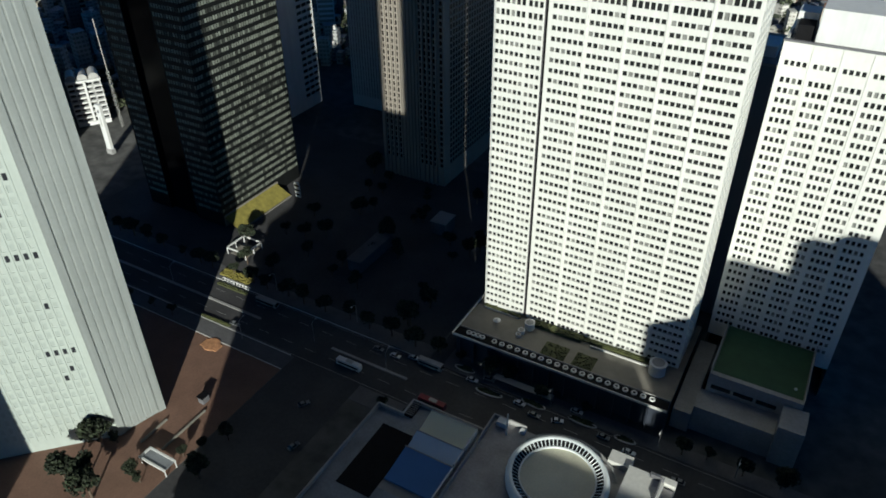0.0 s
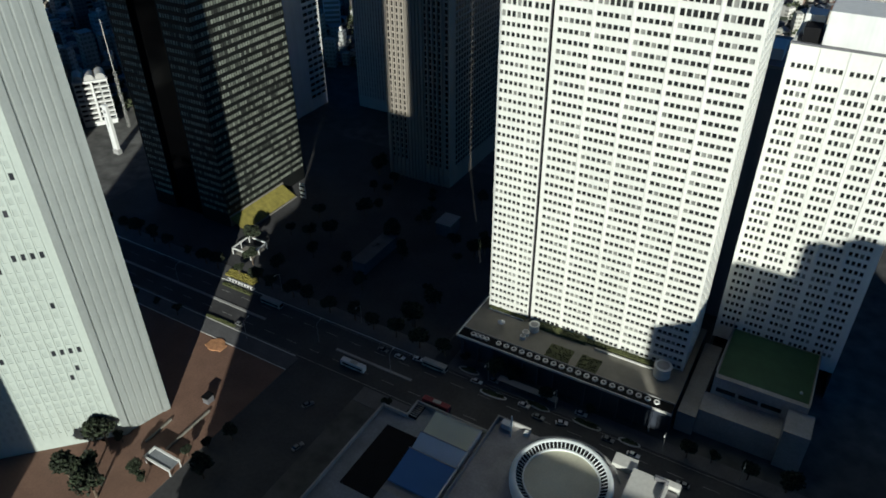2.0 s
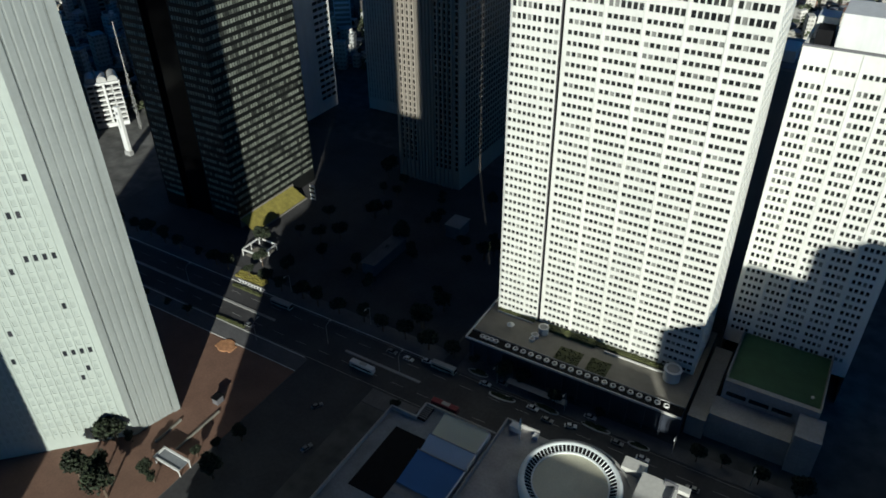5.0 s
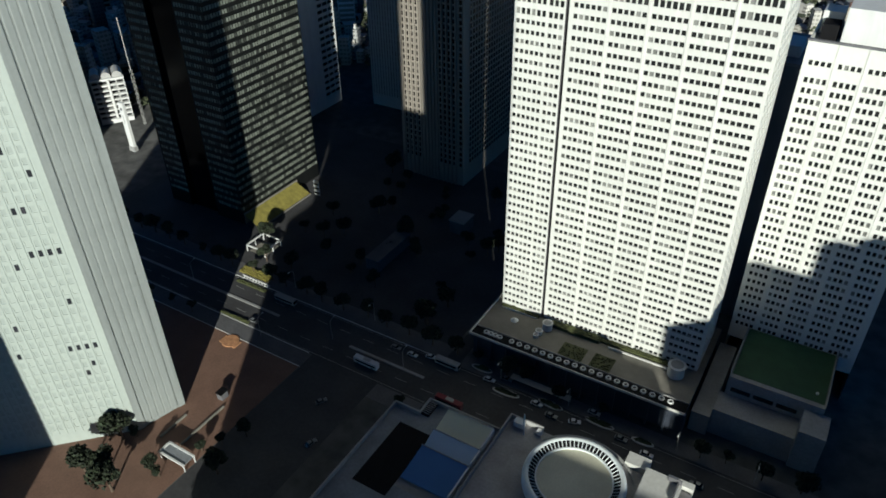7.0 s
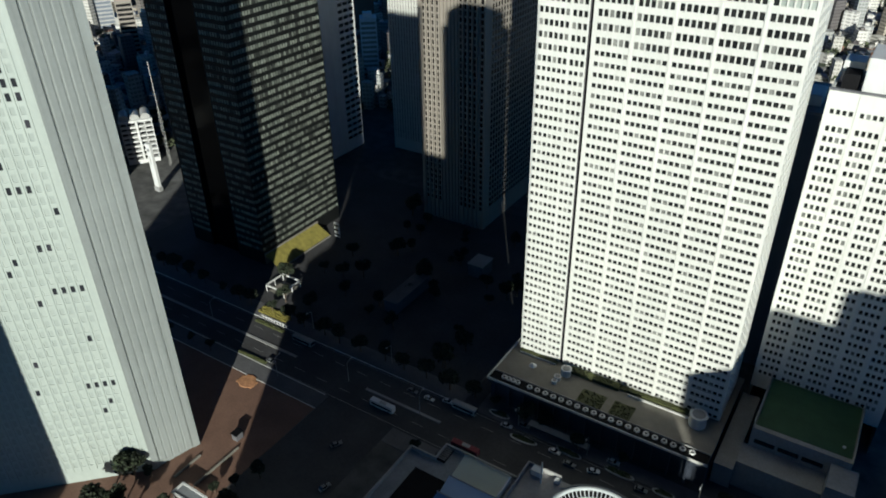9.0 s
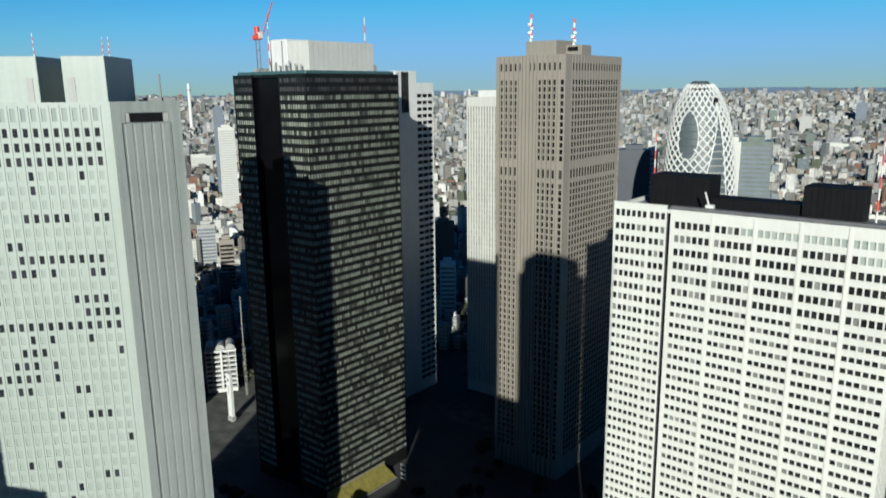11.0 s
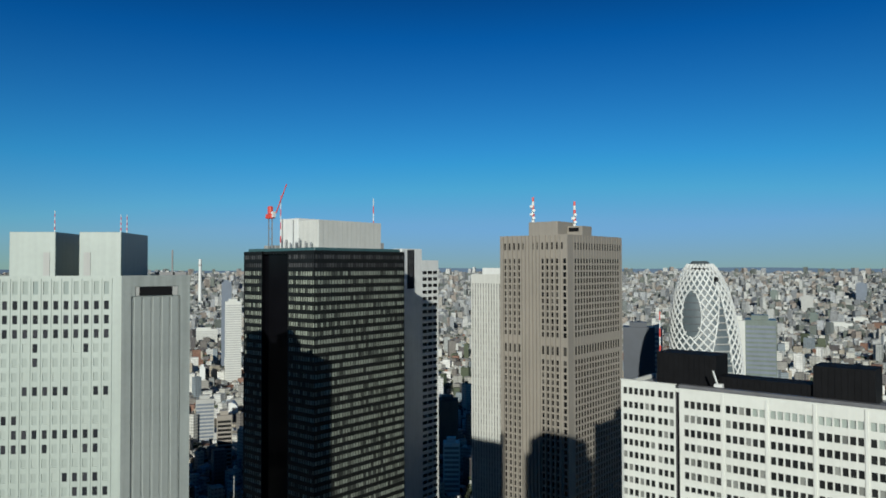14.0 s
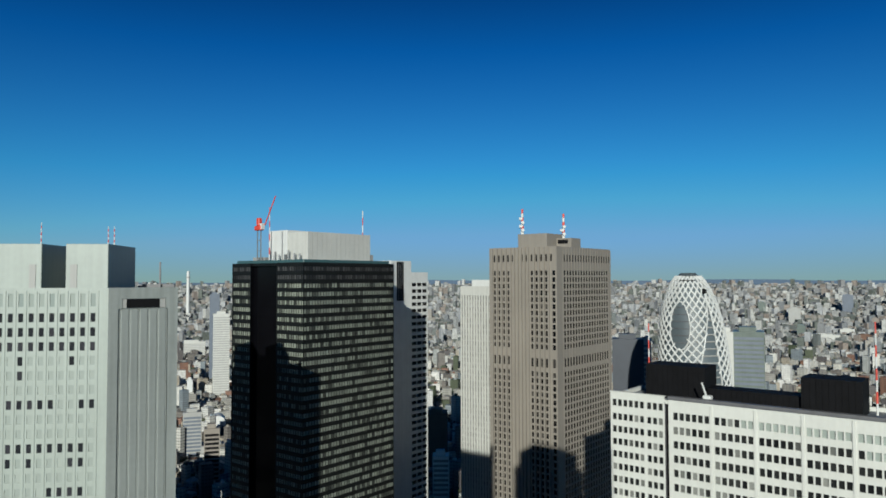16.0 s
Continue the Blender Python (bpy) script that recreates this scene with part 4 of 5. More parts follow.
for k in range(18, 44):
    z = 4.2 * k
    lo, hi = seam_edges(z)
    if hi - lo > 0.05:
        bm = bmesh.new()
        for j in range(4):
            bar(bm, coc_p(lo + (hi - lo) * j / 4, z, -0.2), coc_p(lo + (hi - lo) * (j + 1) / 4, z, -0.2), 0.45, 4)
        part("gore_floor", bm, M["blind_grey"], coc)
bm = bmesh.new()
for j in range(8):
    bar(bm, coc_p(FACING - 0.5 + j * 0.11, 200.2, 0.3), coc_p(FACING - 0.39 + j * 0.11, 200.2, 0.3), 0.4, 5)
part("crown_slot", bm, M["black_screen"], coc, "dark slot below the crown")
bm = bmesh.new()
bmesh.ops.create_uvsphere(bm, u_segments=12, v_segments=8, radius=2.0, matrix=Matrix.Translation(coc_p(FACING + radians(41), 193.5, -0.6)))
part("crown_port", bm, M["black_screen"], coc, "dark round opening at the top of the gore", True)
bm = bmesh.new()
for k in range(30):
    a0, a1 = 2 * math.pi * k / 30, 2 * math.pi * (k + 1) / 30
    bar(bm, coc_p(oval_a + 0.34 * math.cos(a0), oval_z + 14.5 * math.sin(a0)), coc_p(oval_a + 0.34 * math.cos(a1), oval_z + 14.5 * math.sin(a1)), 0.4, 4)
part("oval_frame", bm, M["white"], coc)
for k in range(44):
    z = 16 + k * 4.2
    reach = 0.33 * max(0.0, 1 - ((z - oval_z) / 14.5) ** 2) ** 0.5
    w = [coc_p(oval_a + x * reach, z, -0.35) for x in (-1, -0.5, 0, 0.5, 1)]
    if abs(z - oval_z) < 14:
        bm = bmesh.new()
        for a, b in zip(w, w[1:]):
            bar(bm, a, b, 0.22, 4)
        part("floor_edge", bm, M["keio_band"], coc)

# slate lightened: stronger sky light on this roof is put into its colour
M["slate_roof"] = material("lightened_slate_roof", (0.30, 0.29, 0.285), 0.6, vary=0.25, grain=0.1, scale=0.12)

# ---- the assembly building below the lookout ----
asm = thing("assembly_building", "low grey assembly building with a round hall on its roof", "building")
part("wall", boxes((-92.4, -84.2, 40, 121.4, 0, 40.6), (-84, -61.2, 40, 127.4, 0, 40.6)), M["tmg"], asm)
part("roof", boxes((-92.2, -84.1, 40.2, 121.2, 40.6, 40.75), (-84.1, -61.4, 116, 127.2, 40.6, 40.75), (-84.1, -61.4, 40.2, 97, 40.6, 40.75)), M["roof"], asm)
# no hollow here: a flat black sheet paints the shade inside the well
part("light_well", boxes((-87.5, -76.8, 93, 116.2, 40.76, 40.8)), M["black_screen"], asm, "flat black sheet for the shade in the roof well")
part("parapet", boxes((-92.8, -92.2, 40, 121.6, 40.5, 42.0), (-92.8, -84.2, 121.2, 121.8, 40.5, 42.0), (-84.4, -83.8, 121.2, 127.6, 40.5, 42.0), (-84.4, -61.0, 127.2, 127.8, 40.5, 42.0), bevel=0.08), M["concrete"], asm, "raised grey roof edge")
part("grille", boxes((-84, -81.2, 121.6, 127, 40.8, 41.6)), M["black_screen"], asm)
for k in range(7):
    part("grille_bar", boxes((-84, -81.2, 122 + 0.75 * k, 122.2 + 0.75 * k, 41.6, 41.7)), M["metal"], asm)
for y0, y1, z0, z1, mat, name in ((117.6, 125.3, 42.0, 43.6, "skylight_pale", "sloping skylight, reflection of the sunlit hotel painted pale yellowish"), (111.6, 117.0, 41.4, 43.2, "skylight_mid", "sloping skylight, sky reflection painted blue grey"), (100, 111.0, 41.2, 42.6, "skylight", "sloping skylight, sky reflection painted deep blue")):
    bm = bmesh.new()
    vs = [bm.verts.new(v) for v in ((-76.5, y0, z0), (-61.9, y0, z0), (-61.9, y1, z1), (-76.5, y1, z1), (-76.5, y0, 40.7), (-61.9, y0, 40.7), (-61.9, y1, 40.7), (-76.5, y1, 40.7))]
    for f in ((0, 1, 2, 3), (4, 7, 6, 5), (0, 4, 5, 1), (1, 5, 6, 2), (2, 6, 7, 3), (3, 7, 4, 0)):
        bm.faces.new([vs[i] for i in f])
    sk = part("skylight", bm, M[mat], asm, name)
    part("ridge", boxes((-76.7, -61.7, y1 - 0.1, y1 + 0.15, z1 - 0.3, z1 + 0.2)), M["metal"], sk)
    part("verge", boxes((-61.95, -61.5, y0, y1, 41, z1)), M["white"], sk)
# right wing
part("wall", boxes((-60.4, -8.0, 40, 133.6, 0, 41.0)), M["tmg"], asm)
part("roof", boxes((-60.2, -8.2, 40.2, 133.4, 41.0, 41.12)), M["slate_roof"], asm, "slate coloured roof, lightened for the sky light on it")
part("parapet", boxes((-60.6, -60.1, 40, 133.9, 41, 42.6), (-60.6, -50.2, 133.5, 134.0, 41, 42.6), bevel=0.06), M["concrete"], asm)
HC = (-35.9, 121.4)


def ring_mesh(bm, profile, n=72, a0=0.0, a1=2 * math.pi):
    """Turns a profile of (radius, height) round the hall's axis."""
    whole = abs(a1 - a0 - 2 * math.pi) < 1e-6
    cols = []
    for i in range(n if whole else n + 1):
        a = a0 + (a1 - a0) * i / n
        cols.append([bm.verts.new((HC[0] + math.cos(a) * r, HC[1] + math.sin(a) * r, z)) for r, z in profile])
    for i in range(n):
        p, q = cols[i], cols[(i + 1) % len(cols)]
        for j in range(len(profile) - 1):
            bm.faces.new((p[j], q[j], q[j + 1], p[j + 1]))
    bmesh.ops.recalc_face_normals(bm, faces=bm.faces)
    return bm


hall = part("hall_drum", ring_mesh(bmesh.new(), [(13.7, 0.0), (13.7, 41.5), (13.7, 43.0), (13.4, 44.0), (12.9, 44.3), (12.3, 44.3), (12.0, 44.0)]), M["dome_ring"], asm, "pale blue grey rounded metal rim", True)
part("slot_ring", ring_mesh(bmesh.new(), [(12.0, 44.0), (10.3, 42.8)]), M["black_screen"], hall, "dark glazed ring")
for k in range(64):
    a = 2 * math.pi * k / 64
    c, s = math.cos(a), math.sin(a)
    part("rib", bar(bmesh.new(), (HC[0] + c * 12.0, HC[1] + s * 12.0, 44.2), (HC[0] + c * 10.3, HC[1] + s * 10.3, 43.0), 0.12, 4), M["dome_ring"], hall)
part("inner_rim", ring_mesh(bmesh.new(), [(10.3, 42.8), (10.3, 43.3), (9.9, 43.3), (9.9, 42.6)]), M["dome_ring"], hall)
part("disc", cyl(bmesh.new(), HC[0], HC[1], 42.0, 42.75, 9.9, n=64), M["dome_disc"], hall, "beige round roof")
part("bow_parapet", ring_mesh(bmesh.new(), [(15.6, 36.0), (15.6, 41.6), (16.1, 41.6), (16.1, 36.0)], 40, radians(30), radians(145)), M["concrete"], asm)
part("side_roof", boxes((-46, -30, 96, 108, 41.1, 42.4), (-20.5, -10.9, 110, 134.2, 41.1, 43.6), (-26.4, -20.2, 134, 138, 38, 42.6), (-15, -8, 134.3, 136.2, 38, 42.2)), M["pale_tower"], asm, "pale roof block")
part("gate_frame", boxes((-14.5, -11, 132.8, 133.2, 43.6, 45.2), (-12, -11.6, 126, 133, 43.6, 44.8)), M["keio_band"], asm)
part("flagpole", bar(bmesh.new(), (-54.5, 129.5, 41.1), (-54.5, 129.5, 49.5), 0.2), M["white"], asm)
part("roof_box", boxes((-58.5, -55.5, 131, 133.2, 41.1, 43), (-51.5, -50, 131.5, 133, 41.1, 42.4), bevel=0.1), M["white"], asm)

asm.scale = (1.0186, 1.0186, 1.0186)
asm.location = (0, 0, -3.757)

# ---- plaza furniture by the pale tower ----
perg = thing("pergola", "white framed flat pergola roof on the brick plaza", "pergola", at=(-166, 92.2, 0))
for y in (-2.3, 2.3):
    part("beam", boxes((-6, 6, y - 0.35, y + 0.35, 3.0, 3.6)), M["white"], perg)
part("beam", boxes((-6.3, -5.6, -2.6, 2.6, 3.0, 3.6)), M["white"], perg)
part("roof", boxes((-5.5, 5.9, -2.0, 2.0, 3.05, 3.2)), M["roof"], perg, "grey roof sheet")
for x in (-5.8, 5.8):
    for y in (-2.3, 2.3):
        part("post", boxes((x - 0.15, x + 0.15, y - 0.15, y + 0.15, 0.1, 3.0)), M["white"], perg)
perg2 = thing("pergola", "white framed open shelter on the sunlit plaza", "pergola", at=(-229, 204, 0))
for d in ((-6, 6, -6, -5.4, 3.4, 4), (-6, 6, 5.4, 6, 3.4, 4), (-6, -5.4, -6, 6, 3.4, 4), (5.4, 6, -6, 6, 3.4, 4)):
    part("beam", boxes(d), M["white"], perg2)
part("floor", boxes((-5, 5, -5, 5, 0.12, 0.3)), M["deck"], perg2, "pale paved floor")
for x in (-5.7, 5.7):
    for y in (-5.7, 0, 5.7):
        part("post", boxes((x - 0.2, x + 0.2, y - 0.2, y + 0.2, 0.12, 3.4)), M["white"], perg2)
kiosk = thing("kiosk", "small dark kiosk on the brick plaza", "kiosk", at=(-174.2, 121.5, 0.14))
part("body", boxes((-1.3, 1.3, -1.6, 1.6, 0, 3.0), bevel=0.05), M["keio_band"], kiosk)
part("roof", boxes((-1.6, 1.6, -1.9, 1.9, 3.0, 3.25)), M["black_screen"], kiosk)
bm = bmesh.new()
cyl(bm, -194.5, 146.0, 0.1, 0.55, 3.6, n=24)
box(bm, -198.5, -190, 143.5, 147.6, 0.1, 0.5)
tagged(part("flower_bed", bm, M["orange"]), "orange brown planted bed at the plaza corner", "flower bed")
sheet("wall_low", M["deck"], "low brown stone wall crossing the plaza", "wall", (-179.6, -179.0, 96, 108, 0.1, 0.9), (-170.5, -170.0, 97, 118, 0.1, 1.0))
hedge(-226, -209, 183.6, 188, 0.16, 1.0, M["yellow_lawn"], "yellowish clipped hedge along the street")
hedge(-222, -205, 177.6, 179.2, 0.03, 0.8, None, "low green hedge on the street edge")
hedge(-212, -196, 157.6, 158.8, 0.03, 0.9, None, "low dark hedge on the street edge")
bm = bmesh.new()
for k in range(9):
    box(bm, -221 + 1.8 * k, -220.5 + 1.8 * k, 181.4, 181.8, 0.1, 1.6)
box(bm, -222, -205, 181.4, 181.7, 1.2, 1.5)
tagged(part("guard_rail", bm, M["white"]), "white guard rail along the sunlit pavement", "railing")


def street_lamp(x, y, flip=1):
    lamp = thing("street_lamp", "grey steel street lamp with a curved arm", "street lamp", "street lamps", (x, y, 0.03))
    part("pole", cyl(bmesh.new(), 0, 0, 0, 9.5, 0.14, 0.09, 8), M["metal"], lamp)
    bm = bmesh.new()
    for k in range(4):
        a, b = k / 4, (k + 1) / 4
        bar(bm, (0, flip * 2.6 * a, 9.4 + 0.9 * math.sin(a * 1.57)), (0, flip * 2.6 * b, 9.4 + 0.9 * math.sin(b * 1.57)), 0.08, 6)
    arm = part("arm", bm, M["metal"], lamp)
    part("lamp_head", boxes((-0.22, 0.22, flip * 2.9 - 0.5, flip * 2.9 + 0.5, 10.15, 10.4), bevel=0.06), M["white"], lamp)


for x, y, f in ((-159, 168.5, 1), (-123.5, 168.5, 1), (-150.5, 187, -1), (-195, 187.5, -1), (-88, 183, -1), (-60, 183, -1), (-20, 183, -1), (-240, 168.5, 1), (6, 183, -1), (-186, 155, 1), (-58, 155, 1), (-30, 155, 1)):
    street_lamp(x, y, f)


def vehicle(name, label, category, length, width, height, paint, x, y, turn, bus=False):
    car = thing(name, label, category, category + "s on the street", (x, y, 0.03))
    car.rotation_euler = (0, 0, radians(turn))
    L, W, H = length / 2, width / 2, height
    if bus:
        body = part("body", boxes((-L, L, -W, W, 0.35, H), bevel=0.16), paint, car)
        for s in (-1, 1):
            part("side_glazing", boxes((-L + 0.6, L - 0.9, s * W - 0.02, s * W + 0.02, 1.3, H - 0.7)), M["glass"], car)
        part("windscreen", boxes((L - 0.02, L + 0.03, -W + 0.15, W - 0.15, 1.1, H - 0.4)), M["glass"], car)
        part("roof_unit", boxes((-2, 1.2, -0.8, 0.8, H, H + 0.25), bevel=0.08), M["blind_grey"], car)
    else:
        bm = boxes((-L, L, -W, W, 0.3, H * 0.58), bevel=0.14)
        body = part("body", bm, paint, car)
        bm = bmesh.new()
        lo, hi = H * 0.58, H
        vs = [bm.verts.new(v) for v in ((-L * 0.8, -W * 0.92, lo), (L * 0.42, -W * 0.92, lo), (L * 0.42, W * 0.92, lo), (-L * 0.8, W * 0.92, lo), (-L * 0.55, -W * 0.75, hi), (L * 0.12, -W * 0.75, hi), (L * 0.12, W * 0.75, hi), (-L * 0.55, W * 0.75, hi))]
        for f in ((0, 1, 5, 4), (1, 2, 6, 5), (2, 3, 7, 6), (3, 0, 4, 7)):
            bm.faces.new([vs[i] for i in f])
        part("glazing", bm, M["glass"], car)
        part("roof", boxes((-L * 0.55, L * 0.12, -W * 0.75, W * 0.75, hi - 0.03, hi + 0.04)), paint, car)
        for s in (-1, 1):
            part("headlight", boxes((L - 0.05, L + 0.02, s * W * 0.7 - 0.18, s * W * 0.7 + 0.18, 0.6, 0.78)), M["white"], car)
    r = 0.48 if bus else 0.33
    for sx in (-0.62, 0.62):
        for s in (-1, 1):
            bm = bmesh.new()
            bar(bm, (sx * L, s * (W - 0.22), r), (sx * L, s * (W + 0.01), r), r, 14)
            part("wheel", bm, M["tyre"], car)
    return car


vehicle("bus", "white city bus driving along the dark street", "bus", 11, 2.5, 3.0, M["car_white"], -137.5, 163.2, 180, True)
vehicle("bus", "pale city bus waiting at the far kerb", "bus", 11, 2.5, 3.0, M["blind_grey"], -192, 177.5, 0, True)
vehicle("bus", "white coach parked near the hotel podium", "bus", 10.5, 2.5, 3.1, M["blind_grey"], -109.5, 179, 0, True)
vehicle("bus", "red city bus beside the assembly building, darkened for the street's shade", "bus", 11, 2.5, 3.0, M["crimson"], -98.5, 161.5, 180, True)
for i, (x, y, t, p) in enumerate(((-124.7, 177, 0, "car_white"), (-132.9, 177.2, 0, "car_grey"), (-140.5, 138.5, 60, "car_grey"), (-131, 121, 75, "car_grey"), (-195, 160.3, 0, "car_grey"), (-70.5, 178, 0, "car_white"), (-55, 177, 20, "car_white"), (-74, 166, 180, "car_white"), (-58.5, 164.5, 180, "car_white"), (-38, 178, 0, "car_grey"), (-10, 172, 180, "car_grey"), (-86, 183.9, 0, "car_grey"))):
    vehicle("car", {"car_white": "white saloon car on the dark street", "car_grey": "grey saloon car on the dark street"}[p], "car", 4.5, 1.75, 1.45, M[p], x, y, t)

def kerb_island(x, y, rx, ry, turn):
    """A planted traffic island: an oval stone kerb round low shrubs."""
    isle = thing("traffic_island", "oval traffic island with a pale stone kerb and low shrubs", "island", "forecourt islands", (x, y, 0.03))
    isle.rotation_euler = (0, 0, radians(turn))
    verts, faces, n = [], [], 28
    for i in range(n):
        c, s = math.cos(2 * math.pi * i / n), math.sin(2 * math.pi * i / n)
        for k, z in ((1.0, 0.0), (1.0, 0.28), (0.86, 0.28), (0.86, 0.1)):
            verts.append((c * (rx - (1 - k) * 4), s * (ry - (1 - k) * 4), z))
    for i in range(n):
        j = (i + 1) % n
        for k in range(3):
            faces.append((4 * i + k, 4 * j + k, 4 * j + k + 1, 4 * i + k + 1))
    put("kerb", mesh_of("kerb", verts, faces, M["pale_tower"]), isle)
    ring = [(math.cos(2 * math.pi * i / n) * (rx - 0.5), math.sin(2 * math.pi * i / n) * (ry - 0.5), 0.14) for i in range(n)]
    put("soil", mesh_of("soil", ring, [tuple(range(n))], M["bark"]), isle)
    shrub = put("shrub", leafy("shrub", M["hedge"], 1.0, 260, int(abs(x) * 10), 0.3, 0.5), isle)
    shrub.scale, shrub.location = (rx * 0.8, ry * 0.8, 1.4), (0, 0, 0.5)


for x, y, rx, ry, turn in ((-97, 184.4, 4.5, 1.6, 0), (-83, 177.6, 5.5, 1.5, 4), (-66, 180.6, 5.0, 1.5, -3), (-47, 181.2, 5.5, 1.4, 0), (-31, 180.8, 4.0, 1.4, 2)):
    kerb_island(x, y, rx, ry, turn)
for x, y, t, p in ((-91.5, 180.2, 5, "car_white"), (-63.5, 175.4, 0, "car_grey"), (-50.5, 184.6, 0, "car_white"), (-28.0, 175.8, 0, "car_white"), (-117.5, 179.6, 8, "car_white"), (-19, 165, 180, "car_grey"), (-44, 162, 180, "car_white")):
    vehicle("car", {"car_white": "white taxi waiting on the hotel forecourt", "car_grey": "grey taxi waiting on the hotel forecourt"}[p], "car", 4.6, 1.75, 1.5, M[p], x, y, t)

# low buildings standing in the shade between the towers
low = thing("low_hall", "long low hall with a grey roof among the trees", "building")
part("wall", boxes((-176, -169, 216, 243, 0, 6)), M["paving"], low)
part("roof", boxes((-176.4, -168.6, 215.6, 243.4, 6, 6.4)), M["paving"], low)
low = thing("low_pavilion", "low pale pavilion in the shaded plaza", "building")
part("wall", boxes((-158, -150, 262, 272, 0, 7)), M["paving"], low)
part("roof", boxes((-158.4, -149.6, 261.6, 272.4, 7, 7.4)), M["concrete"], low)
stop = thing("bus_shelter", "glass roofed curved bus shelter along the kerb", "shelter", at=(-72, 184.2, 0.18))
part("roof", boxes((-12, 12, -1.4, 1.4, 2.8, 2.95)), M["blind_grey"], stop)
for k in range(7):
    part("post", boxes((-11.8 + 3.9 * k, -11.6 + 3.9 * k, 1.1, 1.3, 0, 2.8)), M["metal"], stop)

# ---- sunlit block behind, with vaulted roof and tall white sign ----
apt = thing("apartment_block", "white apartment block with balconies and barrel vaulted roof", "apartment block", at=(-420, 257.7, 0))
apt.rotation_euler = (0, 0, radians(56))
facade(apt, (0, 0), (20, 0), 0, 29.6, [(0.5, 4.0), (4.6, 9.6), (11.4, 15.0), (15.6, 19.5)], [(3.2 + 3.3 * i, 5.7 + 3.3 * i) for i in range(8)], M["white"], PANE["office"], 1.6, singles=32)
shell(apt, rect(0, 20, 0.01, 12), 0, 29.5, M["white"], skip=(0,))
for i in range(8):
    for x0, x1, out in ((0.2, 3.9, 1.1), (4.4, 9.8, 1.7), (11.2, 14.8, 1.3), (15.6, 20.2, 1.7)):
        part("balcony", boxes((x0, x1, -out, 0, 2.4 + 3.3 * i, 3.4 + 3.3 * i)), M["white"], apt)
part("stair_wall", boxes((9.9, 11.0, -2.0, -0.01, 3, 29.4)), M["white"], apt)
part("eave_slab", boxes((-0.4, 20.4, -2.0, 1.0, 29.7, 30.6)), M["white"], apt)
for k in range(3):
    bm = bmesh.new()
    bar(bm, (3.4 + 6.6 * k, 0.4, 31), (3.4 + 6.6 * k, 13, 31), 3.0, 20)
    part("vault", bm, M["blind_grey"], apt, "grey barrel vault")
pil = thing("sign_tower", "tall slender white sign tower", "sign tower", at=(-372, 243.5, 0))
part("shaft", boxes((-2.0, 2.0, -1, 1, 3, 31.5), bevel=0.1), M["white"], pil)
part("base", boxes((-2.4, 2.4, -1.4, 1.4, 0, 3)), M["concrete"], pil)
part("sign_mark", boxes((-0.8, 0.8, -1.06, -1.0, 26.5, 28.3)), M["keio_band"], pil)
part("sign_bar", boxes((-0.4, 0.4, -1.06, -1.0, 18, 24)), M["blind_grey"], pil)
bm = bmesh.new()
for k in range(13):
    z = 2.9 * k
    for sx, sy in ((-0.6, -0.6), (0.6, -0.6), (0.6, 0.6), (-0.6, 0.6)):
        bar(bm, (sx, sy, z), (sx, sy, z + 2.9), 0.07, 4)
    bar(bm, (-0.6, -0.6, z), (0.6, -0.6, z + 2.9), 0.06, 4)
    bar(bm, (0.6, -0.6, z), (0.6, 0.6, z + 2.9), 0.06, 4)
mast = thing("lattice_mast", "slender pale lattice mast rising behind the towers", "mast", at=(-396.3, 272.4, 0))
part("pole", cyl(bmesh.new(), 0, 0, 37.5, 70, 0.28, n=8), M["blind_grey"], mast)
part("lattice", bm, M["blind_grey"], mast)

# ---- single tall buildings in the distance ----


def block(name, label, az, d, width, depth, top, mat, bands=None, cap=None):
    """A building seen at a bearing from the lookout."""
    x, y = d * math.cos(radians(az)), d * math.sin(radians(az))
    ob = thing(name, label, "building", at=(x, y, 0))
    base = ground_z(d) - 2
    ob.rotation_euler = (0, 0, radians(az - 90))
    part("wall", boxes((-width / 2, width / 2, 0, depth, base, top)), mat, ob)
    if bands:
        n = int((top - base - 6) / 4)
        for k in range(n):
            part("window_band", boxes((-width / 2 + 0.8, width / 2 - 0.8, -0.15, 0, base + 5 + 4 * k, base + 7.2 + 4 * k)), bands, ob)
    part("roof_unit", boxes((-width * 0.3, width * 0.25, depth * 0.2, depth * 0.7, top, top + (cap or 4))), mat, ob)
    return ob


block("slab_block", "dark blue grey slab block beside the brown tower", 114.5, 640, 26, 20, 150, M["slate"])
block("slab_block", "pale slab wing joined to the dark block", 113.1, 645, 7, 22, 150, M["pale_tower"], M["navy"])
block("office_block", "grey green office block behind the cocoon tower", 106.0, 700, 26, 26, 154, M["green_glass"], M["navy"])
block("office_block", "white ribbed office block behind the cocoon tower", 107.4, 690, 9, 26, 154, M["pale_tower"])
block("apartment_tower", "pale apartment tower among low houses", 145.6, 1300, 27, 26, 143, M["pale_tower"], M["blind_grey"])
block("apartment_tower", "grey apartment tower among low houses", 146.1, 1500, 19, 20, 172, M["navy"])
block("apartment_tower", "brown apartment block among low houses", 146.2, 720, 14, 14, 62, M["brown"], M["black_screen"])
block("apartment_tower", "pale apartment block among low houses", 147.6, 860, 20, 14, 54, M["blind_grey"], M["navy"])
block("apartment_tower", "white banded apartment block at the shadow's edge", 128.9, 620, 14, 14, 52, M["white"], M["brown"])
block("warehouse_block", "reddish brown block among pale houses", 129.2, 760, 22, 24, 62, M["brick"])
